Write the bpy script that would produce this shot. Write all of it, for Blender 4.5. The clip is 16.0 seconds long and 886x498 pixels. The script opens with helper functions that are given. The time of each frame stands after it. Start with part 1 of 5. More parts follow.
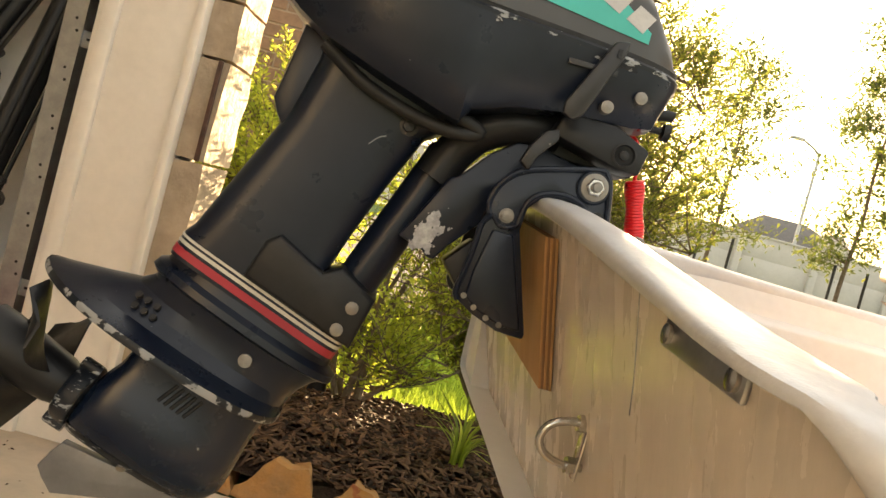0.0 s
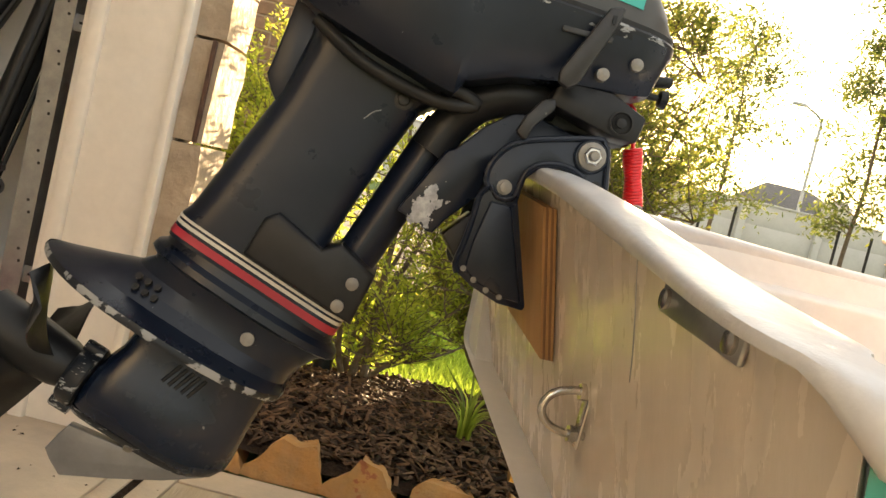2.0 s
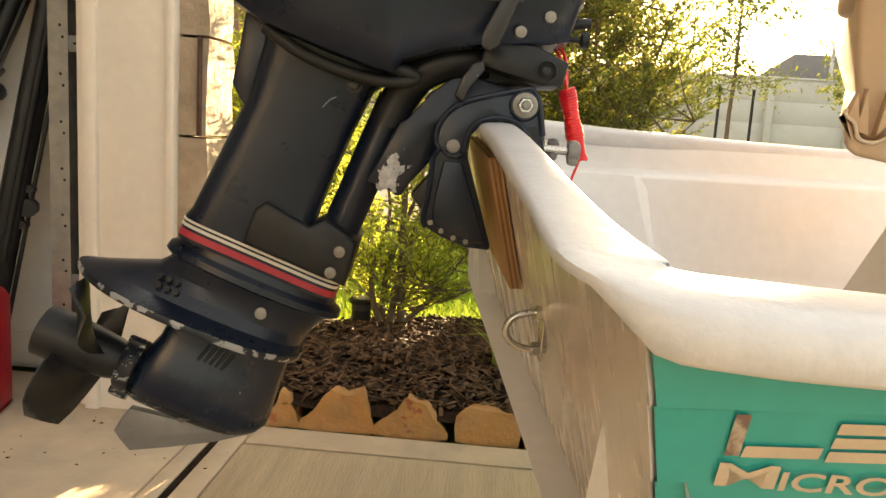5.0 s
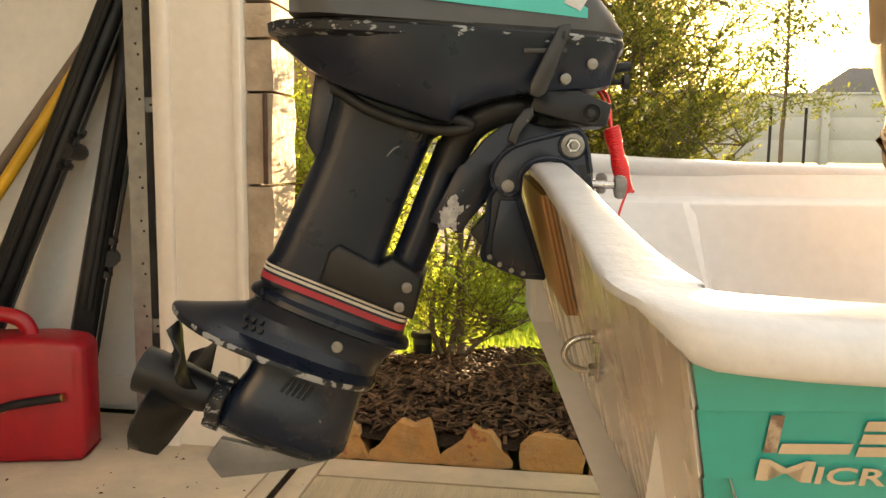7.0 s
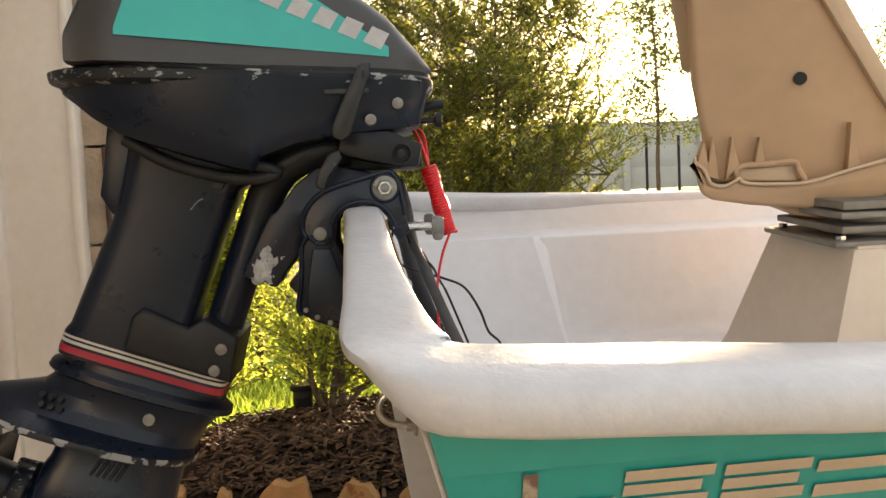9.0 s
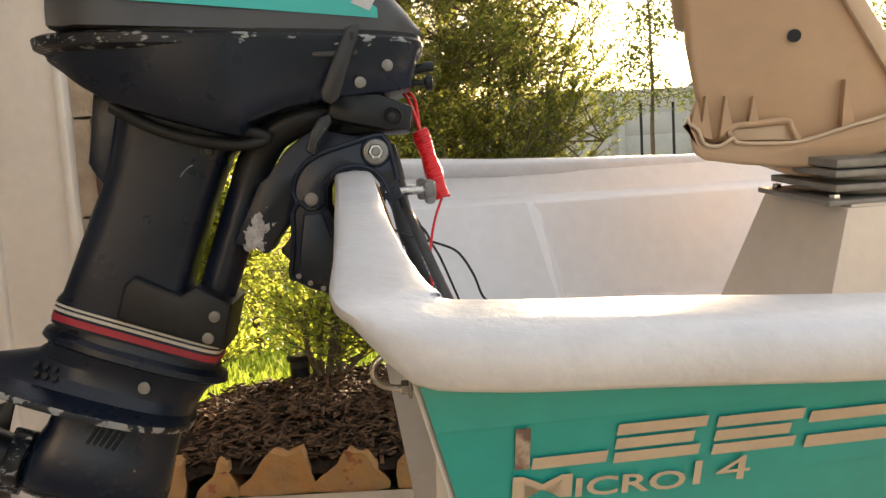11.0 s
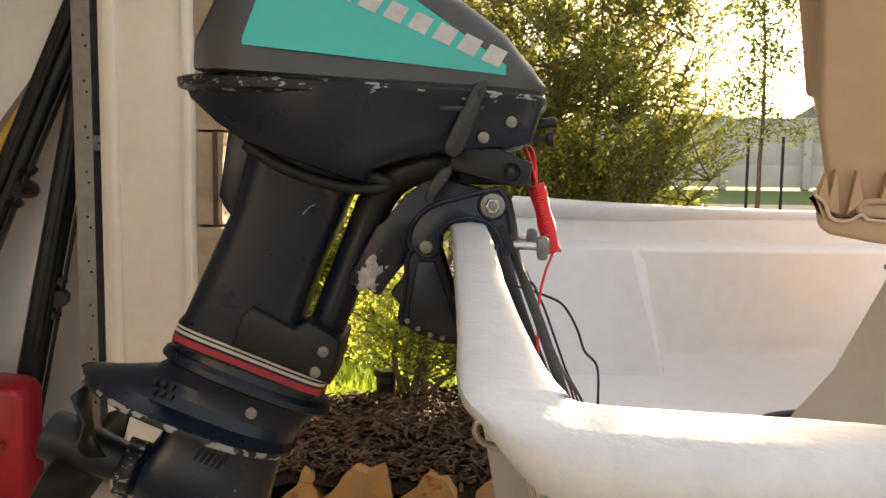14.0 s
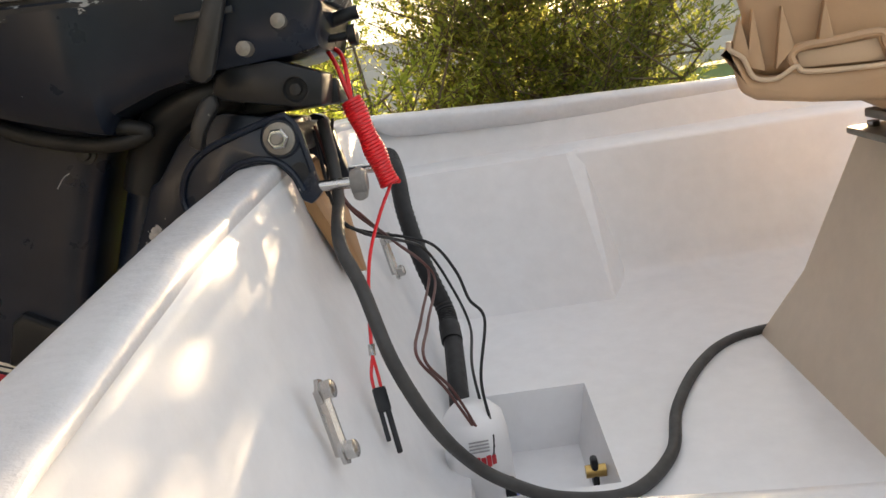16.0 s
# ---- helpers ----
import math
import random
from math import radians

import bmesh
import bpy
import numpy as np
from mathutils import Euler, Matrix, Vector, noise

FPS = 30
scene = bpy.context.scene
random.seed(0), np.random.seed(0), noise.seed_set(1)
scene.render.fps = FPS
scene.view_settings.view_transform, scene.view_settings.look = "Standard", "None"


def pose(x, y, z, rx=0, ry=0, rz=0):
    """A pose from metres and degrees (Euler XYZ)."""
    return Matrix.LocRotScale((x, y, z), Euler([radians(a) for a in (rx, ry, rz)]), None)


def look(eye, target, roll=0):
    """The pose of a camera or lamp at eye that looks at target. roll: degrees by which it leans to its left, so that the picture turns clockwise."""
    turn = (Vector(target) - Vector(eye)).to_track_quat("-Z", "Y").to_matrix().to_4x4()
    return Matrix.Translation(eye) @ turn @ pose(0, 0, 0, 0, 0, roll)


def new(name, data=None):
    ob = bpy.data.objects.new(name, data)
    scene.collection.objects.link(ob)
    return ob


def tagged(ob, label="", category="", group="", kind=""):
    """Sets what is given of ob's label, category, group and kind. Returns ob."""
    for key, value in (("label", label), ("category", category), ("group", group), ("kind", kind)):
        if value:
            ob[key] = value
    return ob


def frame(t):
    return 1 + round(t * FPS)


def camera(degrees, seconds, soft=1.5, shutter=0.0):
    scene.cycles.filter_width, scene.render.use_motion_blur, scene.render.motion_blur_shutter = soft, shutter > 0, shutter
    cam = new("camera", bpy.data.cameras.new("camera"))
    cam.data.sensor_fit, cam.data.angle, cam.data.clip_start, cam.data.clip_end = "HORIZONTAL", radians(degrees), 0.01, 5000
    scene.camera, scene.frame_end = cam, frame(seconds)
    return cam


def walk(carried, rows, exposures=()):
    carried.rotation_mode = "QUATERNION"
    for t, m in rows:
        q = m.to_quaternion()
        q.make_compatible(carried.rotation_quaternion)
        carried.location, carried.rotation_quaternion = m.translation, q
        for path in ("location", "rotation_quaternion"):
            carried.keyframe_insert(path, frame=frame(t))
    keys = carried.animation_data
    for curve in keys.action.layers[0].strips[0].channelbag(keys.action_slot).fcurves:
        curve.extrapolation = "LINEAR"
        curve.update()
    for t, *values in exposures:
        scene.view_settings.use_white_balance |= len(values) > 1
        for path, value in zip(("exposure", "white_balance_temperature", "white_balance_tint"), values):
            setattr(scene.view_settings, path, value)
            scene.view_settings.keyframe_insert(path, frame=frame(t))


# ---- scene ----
cam = camera(59.1, 16.0)
PATH = [
    (0, (0.0301, -0.0071, 0.8021), (-0.0343, 1.987, 0.7281), 15.19),
    (0.5, (0.0307, -0.0068, 0.8011), (-0.0095, 1.987, 0.7434), 15.59),
    (1, (0.0315, -0.0041, 0.8003), (-0.0361, 1.987, 0.7129), 15.4),
    (1.5, (0.0342, -0.0019, 0.8009), (-0.039, 1.988, 0.6899), 14.76),
    (2, (0.036, -0.0053, 0.7998), (-0.0218, 1.983, 0.6662), 13.66),
    (2.5, (0.0389, -0.0057, 0.7994), (0.0016, 1.983, 0.6372), 12.79),
    (3, (0.0414, -0.0072, 0.7986), (0.0063, 1.979, 0.6201), 12.33),
    (3.5, (0.0453, -0.0088, 0.7989), (0.0102, 1.976, 0.6059), 11.98),
    (5.8, (0.147, -0.187, 0.869), (-0.051, 1.773, 0.524), 0.0),
    (6, (0.117, -0.193, 0.867), (-0.144, 1.772, 0.601), 1.6),
    (6.5, (0.09, -0.194, 0.851), (-0.207, 1.768, 0.604), 3.4),
    (7, (0.122, -0.205, 0.862), (-0.155, 1.762, 0.628), 0.6),
    (7.5, (0.165, -0.174, 0.867), (-0.061, 1.808, 0.711), -0.2),
    (8, (0.206, -0.145, 0.871), (0.033, 1.842, 0.734), -1.2),
    (8.5, (0.235, -0.141, 0.868), (0.177, 1.853, 0.733), -2.1),
    (11, (0.24, -0.137, 0.855), (0.207, 1.852, 0.646), -3.4),
    (11.5, (0.267, -0.085, 0.822), (0.208, 1.895, 0.545), -3.5),
    (12, (0.262, -0.085, 0.834), (0.184, 1.893, 0.551), -3.0),
    (12.5, (0.229, -0.128, 0.871), (0.111, 1.856, 0.647), -1.4),
    (13, (0.221, -0.121, 0.877), (0.022, 1.86, 0.69), 0.3),
    (13.5, (0.201, -0.142, 0.895), (-0.044, 1.835, 0.716), 1.1),
    (14, (0.21, -0.143, 0.912), (-0.042, 1.834, 0.734), 0.7),
    (14.5, (0.241, -0.132, 0.916), (-0.009, 1.843, 0.72), -0.5),
    (15, (0.304, -0.08, 0.925), (0.019, 1.882, 0.659), -2.6),
    (15.2, (0.349, -0.019, 0.926), (0.023, 1.929, 0.612), -3.8),
    (15.5, (0.421, 0.115, 0.911), (-0.006, 2.037, 0.56), -7.0),
    (16, (0.432, 0.146, 0.891), (0.041, 2.072, 0.521), -8.9),
]
EXPOSURES = [(0.0, 3.22, 7450, 9), (2.0, 3.22, 7150, 9), (3.5, 3.27, 6450, 8), (6.0, 3.17, 8050, 9), (7.0, 3.22, 7750, 9), (8.0, 2.82, 6850, 11), (8.5, 2.77, 6650, 11), (11.0, 2.77, 6450, 11), (12.0, 2.82, 6450, 11), (14.5, 2.72, 6650, 11), (15.0, 2.67, 6450, 11), (15.5, 2.72, 6250, 11), (16.0, 2.67, 6250, 11)]
walk(cam, [(t, look(eye, target, roll)) for t, eye, target, roll in PATH], EXPOSURES)


# ---- world, sun, exposure ----
SUN_AZ, SUN_EL = 13.0, 8.5          # degrees right of +y, above the horizon
world = bpy.data.worlds.new("sky")
scene.world = world
world.use_nodes = True
wn = world.node_tree
sky = wn.nodes.new("ShaderNodeTexSky")
sky.sky_type = "NISHITA"
sky.sun_disc = False
sky.sun_elevation, sky.sun_rotation = radians(SUN_EL), radians(SUN_AZ)
sky.air_density, sky.dust_density, sky.ozone_density = 1.0, 3.5, 1.0
# thin cloud over the sky
cloud = wn.nodes.new("ShaderNodeTexNoise")
cloud.inputs["Scale"].default_value, cloud.inputs["Detail"].default_value = 3.0, 5.0
wc = wn.nodes.new("ShaderNodeTexCoord")
wmap = wn.nodes.new("ShaderNodeMapping")
wmap.inputs["Scale"].default_value = (1.0, 1.0, 3.0)
wn.links.new(wc.outputs["Generated"], wmap.inputs[0])
wn.links.new(wmap.outputs[0], cloud.inputs[0])
veil = wn.nodes.new("ShaderNodeMapRange")
veil.inputs["From Min"].default_value, veil.inputs["From Max"].default_value = 0.35, 0.65
veil.inputs["To Min"].default_value, veil.inputs["To Max"].default_value = 0.78, 0.95
wn.links.new(cloud.outputs[0], veil.inputs[0])
over = wn.nodes.new("ShaderNodeMix")
over.data_type = "RGBA"
over.inputs[7].default_value = (1.20, 1.19, 1.16, 1)
wn.links.new(veil.outputs[0], over.inputs[0])
wn.links.new(sky.outputs[0], over.inputs[6])
wn.links.new(over.outputs[2], wn.nodes["Background"].inputs[0])
wn.nodes["Background"].inputs[1].default_value = 0.15
sun = new("sun", bpy.data.lights.new("sun", "SUN"))
sun.data.energy, sun.data.angle, sun.data.color = 4.4, radians(0.5), (1.0, 0.72, 0.42)
_d = Vector((math.sin(radians(SUN_AZ)) * math.cos(radians(SUN_EL)), math.cos(radians(SUN_AZ)) * math.cos(radians(SUN_EL)), math.sin(radians(SUN_EL))))
sun.matrix_world = look(_d * 60, (0, 0, 0))


# ---- materials ----
def mat(name, color, rough=0.5, metal=0.0, color2=None, scale=8.0, mix=(0.35, 0.65), bump=0.0, bscale=60.0, bdist=0.002,
        chips=None, chip_scale=30.0, chip_at=0.68, spec=0.5, stretch=(1, 1, 1), coat=0.0, rnd=0.0, detail=6.0):
    """A principled material: two-scale colour, fine relief, and worn spots where chips gives their colour."""
    m = bpy.data.materials.new(name)
    m.use_nodes = True
    nt = m.node_tree
    p = nt.nodes["Principled BSDF"]
    p.inputs["Roughness"].default_value, p.inputs["Metallic"].default_value = rough, metal
    p.inputs["Specular IOR Level"].default_value = spec
    p.inputs["Coat Weight"].default_value = coat
    tc = nt.nodes.new("ShaderNodeTexCoord")
    mp = nt.nodes.new("ShaderNodeMapping")
    mp.inputs["Scale"].default_value = stretch
    nt.links.new(tc.outputs["Object"], mp.inputs[0])

    def noise_tex(s, d=detail):
        n = nt.nodes.new("ShaderNodeTexNoise")
        n.inputs["Scale"].default_value, n.inputs["Detail"].default_value = s, d
        n.inputs["Roughness"].default_value = 0.6
        nt.links.new(mp.outputs[0], n.inputs[0])
        return n.outputs[0]

    def ramp(src, lo, hi, c0, c1):
        r = nt.nodes.new("ShaderNodeValToRGB")
        r.color_ramp.elements[0].position, r.color_ramp.elements[1].position = lo, hi
        r.color_ramp.elements[0].color, r.color_ramp.elements[1].color = (*c0, 1), (*c1, 1)
        nt.links.new(src, r.inputs[0])
        return r.outputs[0]

    def blend(a, b, f, mode="MIX"):
        x = nt.nodes.new("ShaderNodeMix")
        x.data_type, x.blend_type = "RGBA", mode
        if isinstance(f, float):
            x.inputs[0].default_value = f
        else:
            nt.links.new(f, x.inputs[0])
        nt.links.new(a, x.inputs[6])
        nt.links.new(b, x.inputs[7])
        return x.outputs[2]

    c2 = color2 or tuple(c * 0.8 for c in color)
    col = ramp(noise_tex(scale), mix[0], mix[1], color, c2)
    col = blend(col, ramp(noise_tex(scale * 9), 0.3, 0.7, (0.86, 0.86, 0.86), (1, 1, 1)), 0.5, "MULTIPLY")
    if rnd:
        oi = nt.nodes.new("ShaderNodeObjectInfo")
        col = blend(col, ramp(oi.outputs["Random"], 0.0, 1.0, (1 - rnd,) * 3, (1, 1, 1)), 1.0, "MULTIPLY")
    if chips:
        f = ramp(noise_tex(chip_scale, 9.0), chip_at, chip_at + 0.02, (0, 0, 0), (1, 1, 1))
        rgb = nt.nodes.new("ShaderNodeRGB")
        rgb.outputs[0].default_value = (*chips, 1)
        col = blend(col, rgb.outputs[0], f)
    nt.links.new(col, p.inputs["Base Color"])
    nt.links.new(ramp(noise_tex(scale * 3), 0.3, 0.7, (rough * 0.85,) * 3, (min(1, rough * 1.15),) * 3), p.inputs["Roughness"])
    if bump:
        b = nt.nodes.new("ShaderNodeBump")
        b.inputs["Strength"].default_value, b.inputs["Distance"].default_value = bump, bdist
        nt.links.new(noise_tex(bscale), b.inputs["Height"])
        nt.links.new(b.outputs[0], p.inputs["Normal"])
    return m


def leafy(name, color, color2, through_light=0.5, rough=0.45, spec=0.5):
    """A leaf: diffuse on both sides with light passing through."""
    m = bpy.data.materials.new(name)
    m.use_nodes = True
    nt = m.node_tree
    p = nt.nodes["Principled BSDF"]
    g = nt.nodes.new("ShaderNodeNewGeometry")
    r = nt.nodes.new("ShaderNodeValToRGB")
    r.color_ramp.elements[0].color, r.color_ramp.elements[1].color = (*color, 1), (*color2, 1)
    nt.links.new(g.outputs["Random Per Island"], r.inputs[0])
    nt.links.new(r.outputs[0], p.inputs["Base Color"])
    p.inputs["Roughness"].default_value = rough
    p.inputs["Specular IOR Level"].default_value = spec
    t = nt.nodes.new("ShaderNodeBsdfTranslucent")
    h = nt.nodes.new("ShaderNodeHueSaturation")
    h.inputs["Value"].default_value = 1.6
    nt.links.new(r.outputs[0], h.inputs["Color"])
    nt.links.new(h.outputs[0], t.inputs[0])
    x = nt.nodes.new("ShaderNodeMixShader")
    x.inputs[0].default_value = through_light
    nt.links.new(p.outputs[0], x.inputs[1])
    nt.links.new(t.outputs[0], x.inputs[2])
    nt.links.new(x.outputs[0], nt.nodes["Material Output"].inputs[0])
    return m


NAVY = mat("navy_black_paint", (0.0036, 0.0068, 0.017), 0.30, spec=0.32, color2=(0.013, 0.0185, 0.031), mix=(0.42, 0.75), scale=6, bump=0.08, bscale=90, chips=(0.30, 0.31, 0.32), chip_scale=110, chip_at=0.725)
NAVY_WORN = mat("worn_navy_paint", (0.009, 0.012, 0.019), 0.42, spec=0.28, color2=(0.012, 0.015, 0.020), scale=9, bump=0.1, bscale=90, chips=(0.28, 0.29, 0.30), chip_scale=95, chip_at=0.572, stretch=(0.5, 1, 1.3))
NAVY_EDGE = mat("edge_worn_paint", (0.006, 0.008, 0.013), 0.42, spec=0.28, color2=(0.012, 0.015, 0.020), scale=9, bump=0.1, bscale=90, chips=(0.26, 0.26, 0.26), chip_scale=52, chip_at=0.52, stretch=(0.7, 1, 1))
NAVY_FLAKED = mat("flaked_navy_paint", (0.0034, 0.0080, 0.022), 0.26, spec=0.36, color2=(0.008, 0.015, 0.031), scale=6, bump=0.08, bscale=90, chips=(0.26, 0.25, 0.24), chip_scale=85, chip_at=0.70)
BLACK = mat("black_plastic", (0.006, 0.0065, 0.0085), 0.43, spec=0.30, color2=(0.015, 0.016, 0.018), scale=12, bump=0.1, bscale=150)
DARKMETAL = mat("worn_dark_metal", (0.035, 0.035, 0.037), 0.45, 0.3, (0.02, 0.02, 0.022), 20, bump=0.1, chips=(0.2, 0.19, 0.18), chip_scale=60, chip_at=0.7)
LIDGREY = mat("charcoal_cowl", (0.05, 0.05, 0.05), 0.42, color2=(0.038, 0.038, 0.04), scale=6, bump=0.06, bscale=200)
TEAL = mat("teal_gelcoat", (0.02, 0.34, 0.30), 0.32, color2=(0.018, 0.30, 0.27), scale=5, bump=0.04, bscale=30, coat=0.2)
DECAL = mat("teal_decal", (0.03, 0.42, 0.38), 0.35, color2=(0.03, 0.38, 0.34), scale=5)
SILVER = mat("silver_vinyl", (0.45, 0.44, 0.42), 0.35, 0.2, (0.36, 0.35, 0.34), 30)
CREAMV = mat("beige_vinyl", (0.52, 0.42, 0.30), 0.4, color2=(0.46, 0.37, 0.27), scale=30)
BROWNV = mat("worn_brown_vinyl", (0.16, 0.10, 0.08), 0.45, color2=(0.4, 0.33, 0.25), scale=60, mix=(0.45, 0.6), bump=0.4, bscale=120)
WHITE = mat("white_gelcoat", (0.74, 0.74, 0.75), 0.38, color2=(0.70, 0.70, 0.71), scale=4, bump=0.25, bscale=9, bdist=0.004, coat=0.15)
RIMW = mat("rough_white_gelcoat", (0.63, 0.63, 0.65), 0.4, color2=(0.56, 0.56, 0.58), scale=14, bump=0.6, bscale=22, bdist=0.004, chips=(0.42, 0.41, 0.40), chip_scale=40, chip_at=0.76, coat=0.15)
TRANSOM = mat("off_white_transom", (0.70, 0.63, 0.56), 0.27, color2=(0.66, 0.59, 0.52), scale=5, bump=0.25, bscale=26, bdist=0.0025, stretch=(1, 1.6, 0.5), coat=0.15)
PLY = mat("plywood", (0.42, 0.24, 0.10), 0.55, color2=(0.30, 0.16, 0.06), scale=18, stretch=(1, 1, 0.08), bump=0.2)
PLYDARK = mat("plywood_core", (0.20, 0.10, 0.04), 0.6, color2=(0.14, 0.07, 0.03), scale=18, stretch=(1, 1, 0.08), bump=0.2)
STEEL = mat("stainless", (0.55, 0.54, 0.52), 0.25, 1.0, (0.45, 0.43, 0.41), 25, bump=0.06)
DULL = mat("dull_screw_steel", (0.26, 0.245, 0.22), 0.5, 0.5, (0.18, 0.165, 0.15), 60, bump=0.1)
GALV = mat("galvanised", (0.42, 0.43, 0.44), 0.38, 0.9, (0.32, 0.33, 0.34), 22)
REDV = mat("red_plastic", (0.34, 0.004, 0.014), 0.35, color2=(0.26, 0.003, 0.011), scale=12)
LANRED = mat("bright_red_cord", (0.72, 0.012, 0.018), 0.35, color2=(0.6, 0.01, 0.014), scale=30)
STRIPE_RED = mat("red_stripe", (0.36, 0.014, 0.035), 0.4, color2=(0.29, 0.012, 0.03))
STRIPE_WHITE = mat("ivory_stripe", (0.6, 0.57, 0.5), 0.4, color2=(0.5, 0.47, 0.42), scale=30)
SKEG = mat("grey_bare_skeg", (0.20, 0.20, 0.205), 0.42, 0.3, (0.15, 0.15, 0.155), 18, bump=0.1)
CHIP = mat("bare_aluminium", (0.42, 0.42, 0.43), 0.5, 0.4, (0.22, 0.22, 0.23), 90, bump=0.5, bscale=200)
SEAT = mat("tan_plastic", (0.44, 0.29, 0.17), 0.5, color2=(0.40, 0.265, 0.155), scale=5, bump=0.12, bscale=220)
SEATPALE = mat("pale_tan_plastic", (0.56, 0.42, 0.29), 0.45, color2=(0.50, 0.37, 0.25), scale=8, bump=0.12, bscale=220)
PLATE = mat("grey_brown_plate", (0.23, 0.21, 0.18), 0.5, 0.35, (0.17, 0.155, 0.13), 25, bump=0.15)
CREAM = mat("cream_gelcoat", (0.60, 0.52, 0.42), 0.4, color2=(0.55, 0.47, 0.38), scale=5, bump=0.2, bscale=14)
PAINT = mat("cream_trim_paint", (0.76, 0.70, 0.64), 0.45, color2=(0.71, 0.65, 0.59), scale=4, bump=0.12, bscale=60)
DRYWALL = mat("garage_wall_paint", (0.80, 0.78, 0.75), 0.7, color2=(0.75, 0.73, 0.70), scale=3, bump=0.1, bscale=120)
STONE = mat("cast_stone", (0.52, 0.41, 0.30), 0.85, color2=(0.34, 0.26, 0.19), scale=9, bump=0.9, bscale=35, bdist=0.008, rnd=0.35)
BRICK = mat("tan_brick", (0.36, 0.27, 0.21), 0.85, color2=(0.27, 0.20, 0.16), scale=20, bump=0.6, bscale=60, bdist=0.004, rnd=0.3)
MORTAR = mat("mortar", (0.42, 0.39, 0.35), 0.9, color2=(0.34, 0.31, 0.28), scale=30, bump=0.5, bscale=150)
RUST = mat("rusty_steel", (0.10, 0.045, 0.03), 0.8, color2=(0.06, 0.03, 0.02), scale=30)
CONC = mat("concrete", (0.60, 0.465, 0.335), 0.85, color2=(0.43, 0.35, 0.27), scale=3.5, bump=0.5, bscale=110, bdist=0.003)
BROOM = mat("broomed_concrete", (0.58, 0.46, 0.32), 0.85, color2=(0.46, 0.365, 0.255), scale=4, bump=1.0, bscale=40, bdist=0.005, stretch=(6, 0.6, 1))
ROCK = mat("ochre_sandstone", (0.44, 0.205, 0.06), 0.85, color2=(0.32, 0.175, 0.075), scale=11, bump=1.0, bscale=30, bdist=0.01, chips=(0.30, 0.10, 0.04), chip_scale=14, chip_at=0.62)
MULCH = mat("dark_mulch", (0.022, 0.014, 0.010), 0.95, spec=0.1, color2=(0.045, 0.027, 0.018), scale=60, bump=1.0, bscale=90, bdist=0.02)
SOIL = mat("lawn_soil", (0.10, 0.15, 0.035), 0.95, color2=(0.14, 0.19, 0.045), scale=25, bump=1.0, bscale=80, bdist=0.02)
BARK = mat("grey_brown_bark", (0.16, 0.12, 0.085), 0.9, color2=(0.10, 0.075, 0.05), scale=40, bump=0.8, bscale=120, bdist=0.003)
FENCE = mat("precast_fence", (0.52, 0.50, 0.47), 0.85, color2=(0.47, 0.45, 0.42), scale=2, bump=0.3, bscale=40)
ROOF = mat("dark_shingles", (0.07, 0.065, 0.065), 0.9, color2=(0.11, 0.10, 0.095), scale=6, bump=0.5, bscale=30)
HOUSEW = mat("house_siding", (0.40, 0.36, 0.32), 0.85, color2=(0.34, 0.31, 0.28), scale=3)
RUBBER = mat("black_rubber", (0.009, 0.009, 0.010), 0.55, spec=0.3, color2=(0.016, 0.016, 0.017), scale=30)
DUSTY = mat("dusty_rubber", (0.030, 0.029, 0.028), 0.6, color2=(0.05, 0.048, 0.045), scale=25, bump=0.2)
BROWNWIRE = mat("brown_wire", (0.10, 0.035, 0.03), 0.5)
YELLOW = mat("yellow_fibreglass", (0.62, 0.36, 0.03), 0.4, color2=(0.5, 0.28, 0.02), scale=12)
WOODPOLE = mat("grey_wood", (0.22, 0.16, 0.12), 0.7, color2=(0.16, 0.12, 0.09), scale=20, stretch=(1, 1, 0.1))
BLUE = mat("blue_plastic", (0.02, 0.06, 0.35), 0.4)
KNOB = mat("grey_knob_plastic", (0.20, 0.19, 0.18), 0.6, color2=(0.14, 0.135, 0.13), scale=40)
BRASS = mat("brass", (0.50, 0.34, 0.12), 0.3, 1.0)
LABEL = mat("printed_red", (0.45, 0.02, 0.03), 0.5)
GREYINK = mat("grey_ink", (0.35, 0.35, 0.36), 0.6)
LEAF = leafy("shrub_leaf", (0.07, 0.10, 0.016), (0.25, 0.25, 0.05), 0.6)
LEAF2 = leafy("bright_leaf", (0.15, 0.20, 0.025), (0.38, 0.42, 0.07), 0.65)
LEAF3 = leafy("street_tree_leaf", (0.035, 0.055, 0.012), (0.12, 0.14, 0.03), 0.4)
GRASS = leafy("grass_blade", (0.20, 0.29, 0.03), (0.36, 0.46, 0.07), 0.65)


# ---- mesh helpers ----
def finish(bm, sharp=38):
    bmesh.ops.recalc_face_normals(bm, faces=bm.faces)
    for f in bm.faces:
        f.smooth = True
    for e in bm.edges:
        if len(e.link_faces) == 2 and e.calc_face_angle(0) > radians(sharp):
            e.smooth = False
    return bm


def part(name, bm, material, parent=None, label="", sharp=38):
    me = bpy.data.meshes.new(name)
    finish(bm, sharp).to_mesh(me)
    bm.free()
    me.materials.append(material)
    ob = new(name, me)
    ob.parent = parent
    if label:
        ob["label"] = label
    return ob


def thing(name, label, category, m=None, group="", kind=""):
    ob = new(name)
    ob.matrix_world = m or Matrix()
    return tagged(ob, label, category, group, kind)


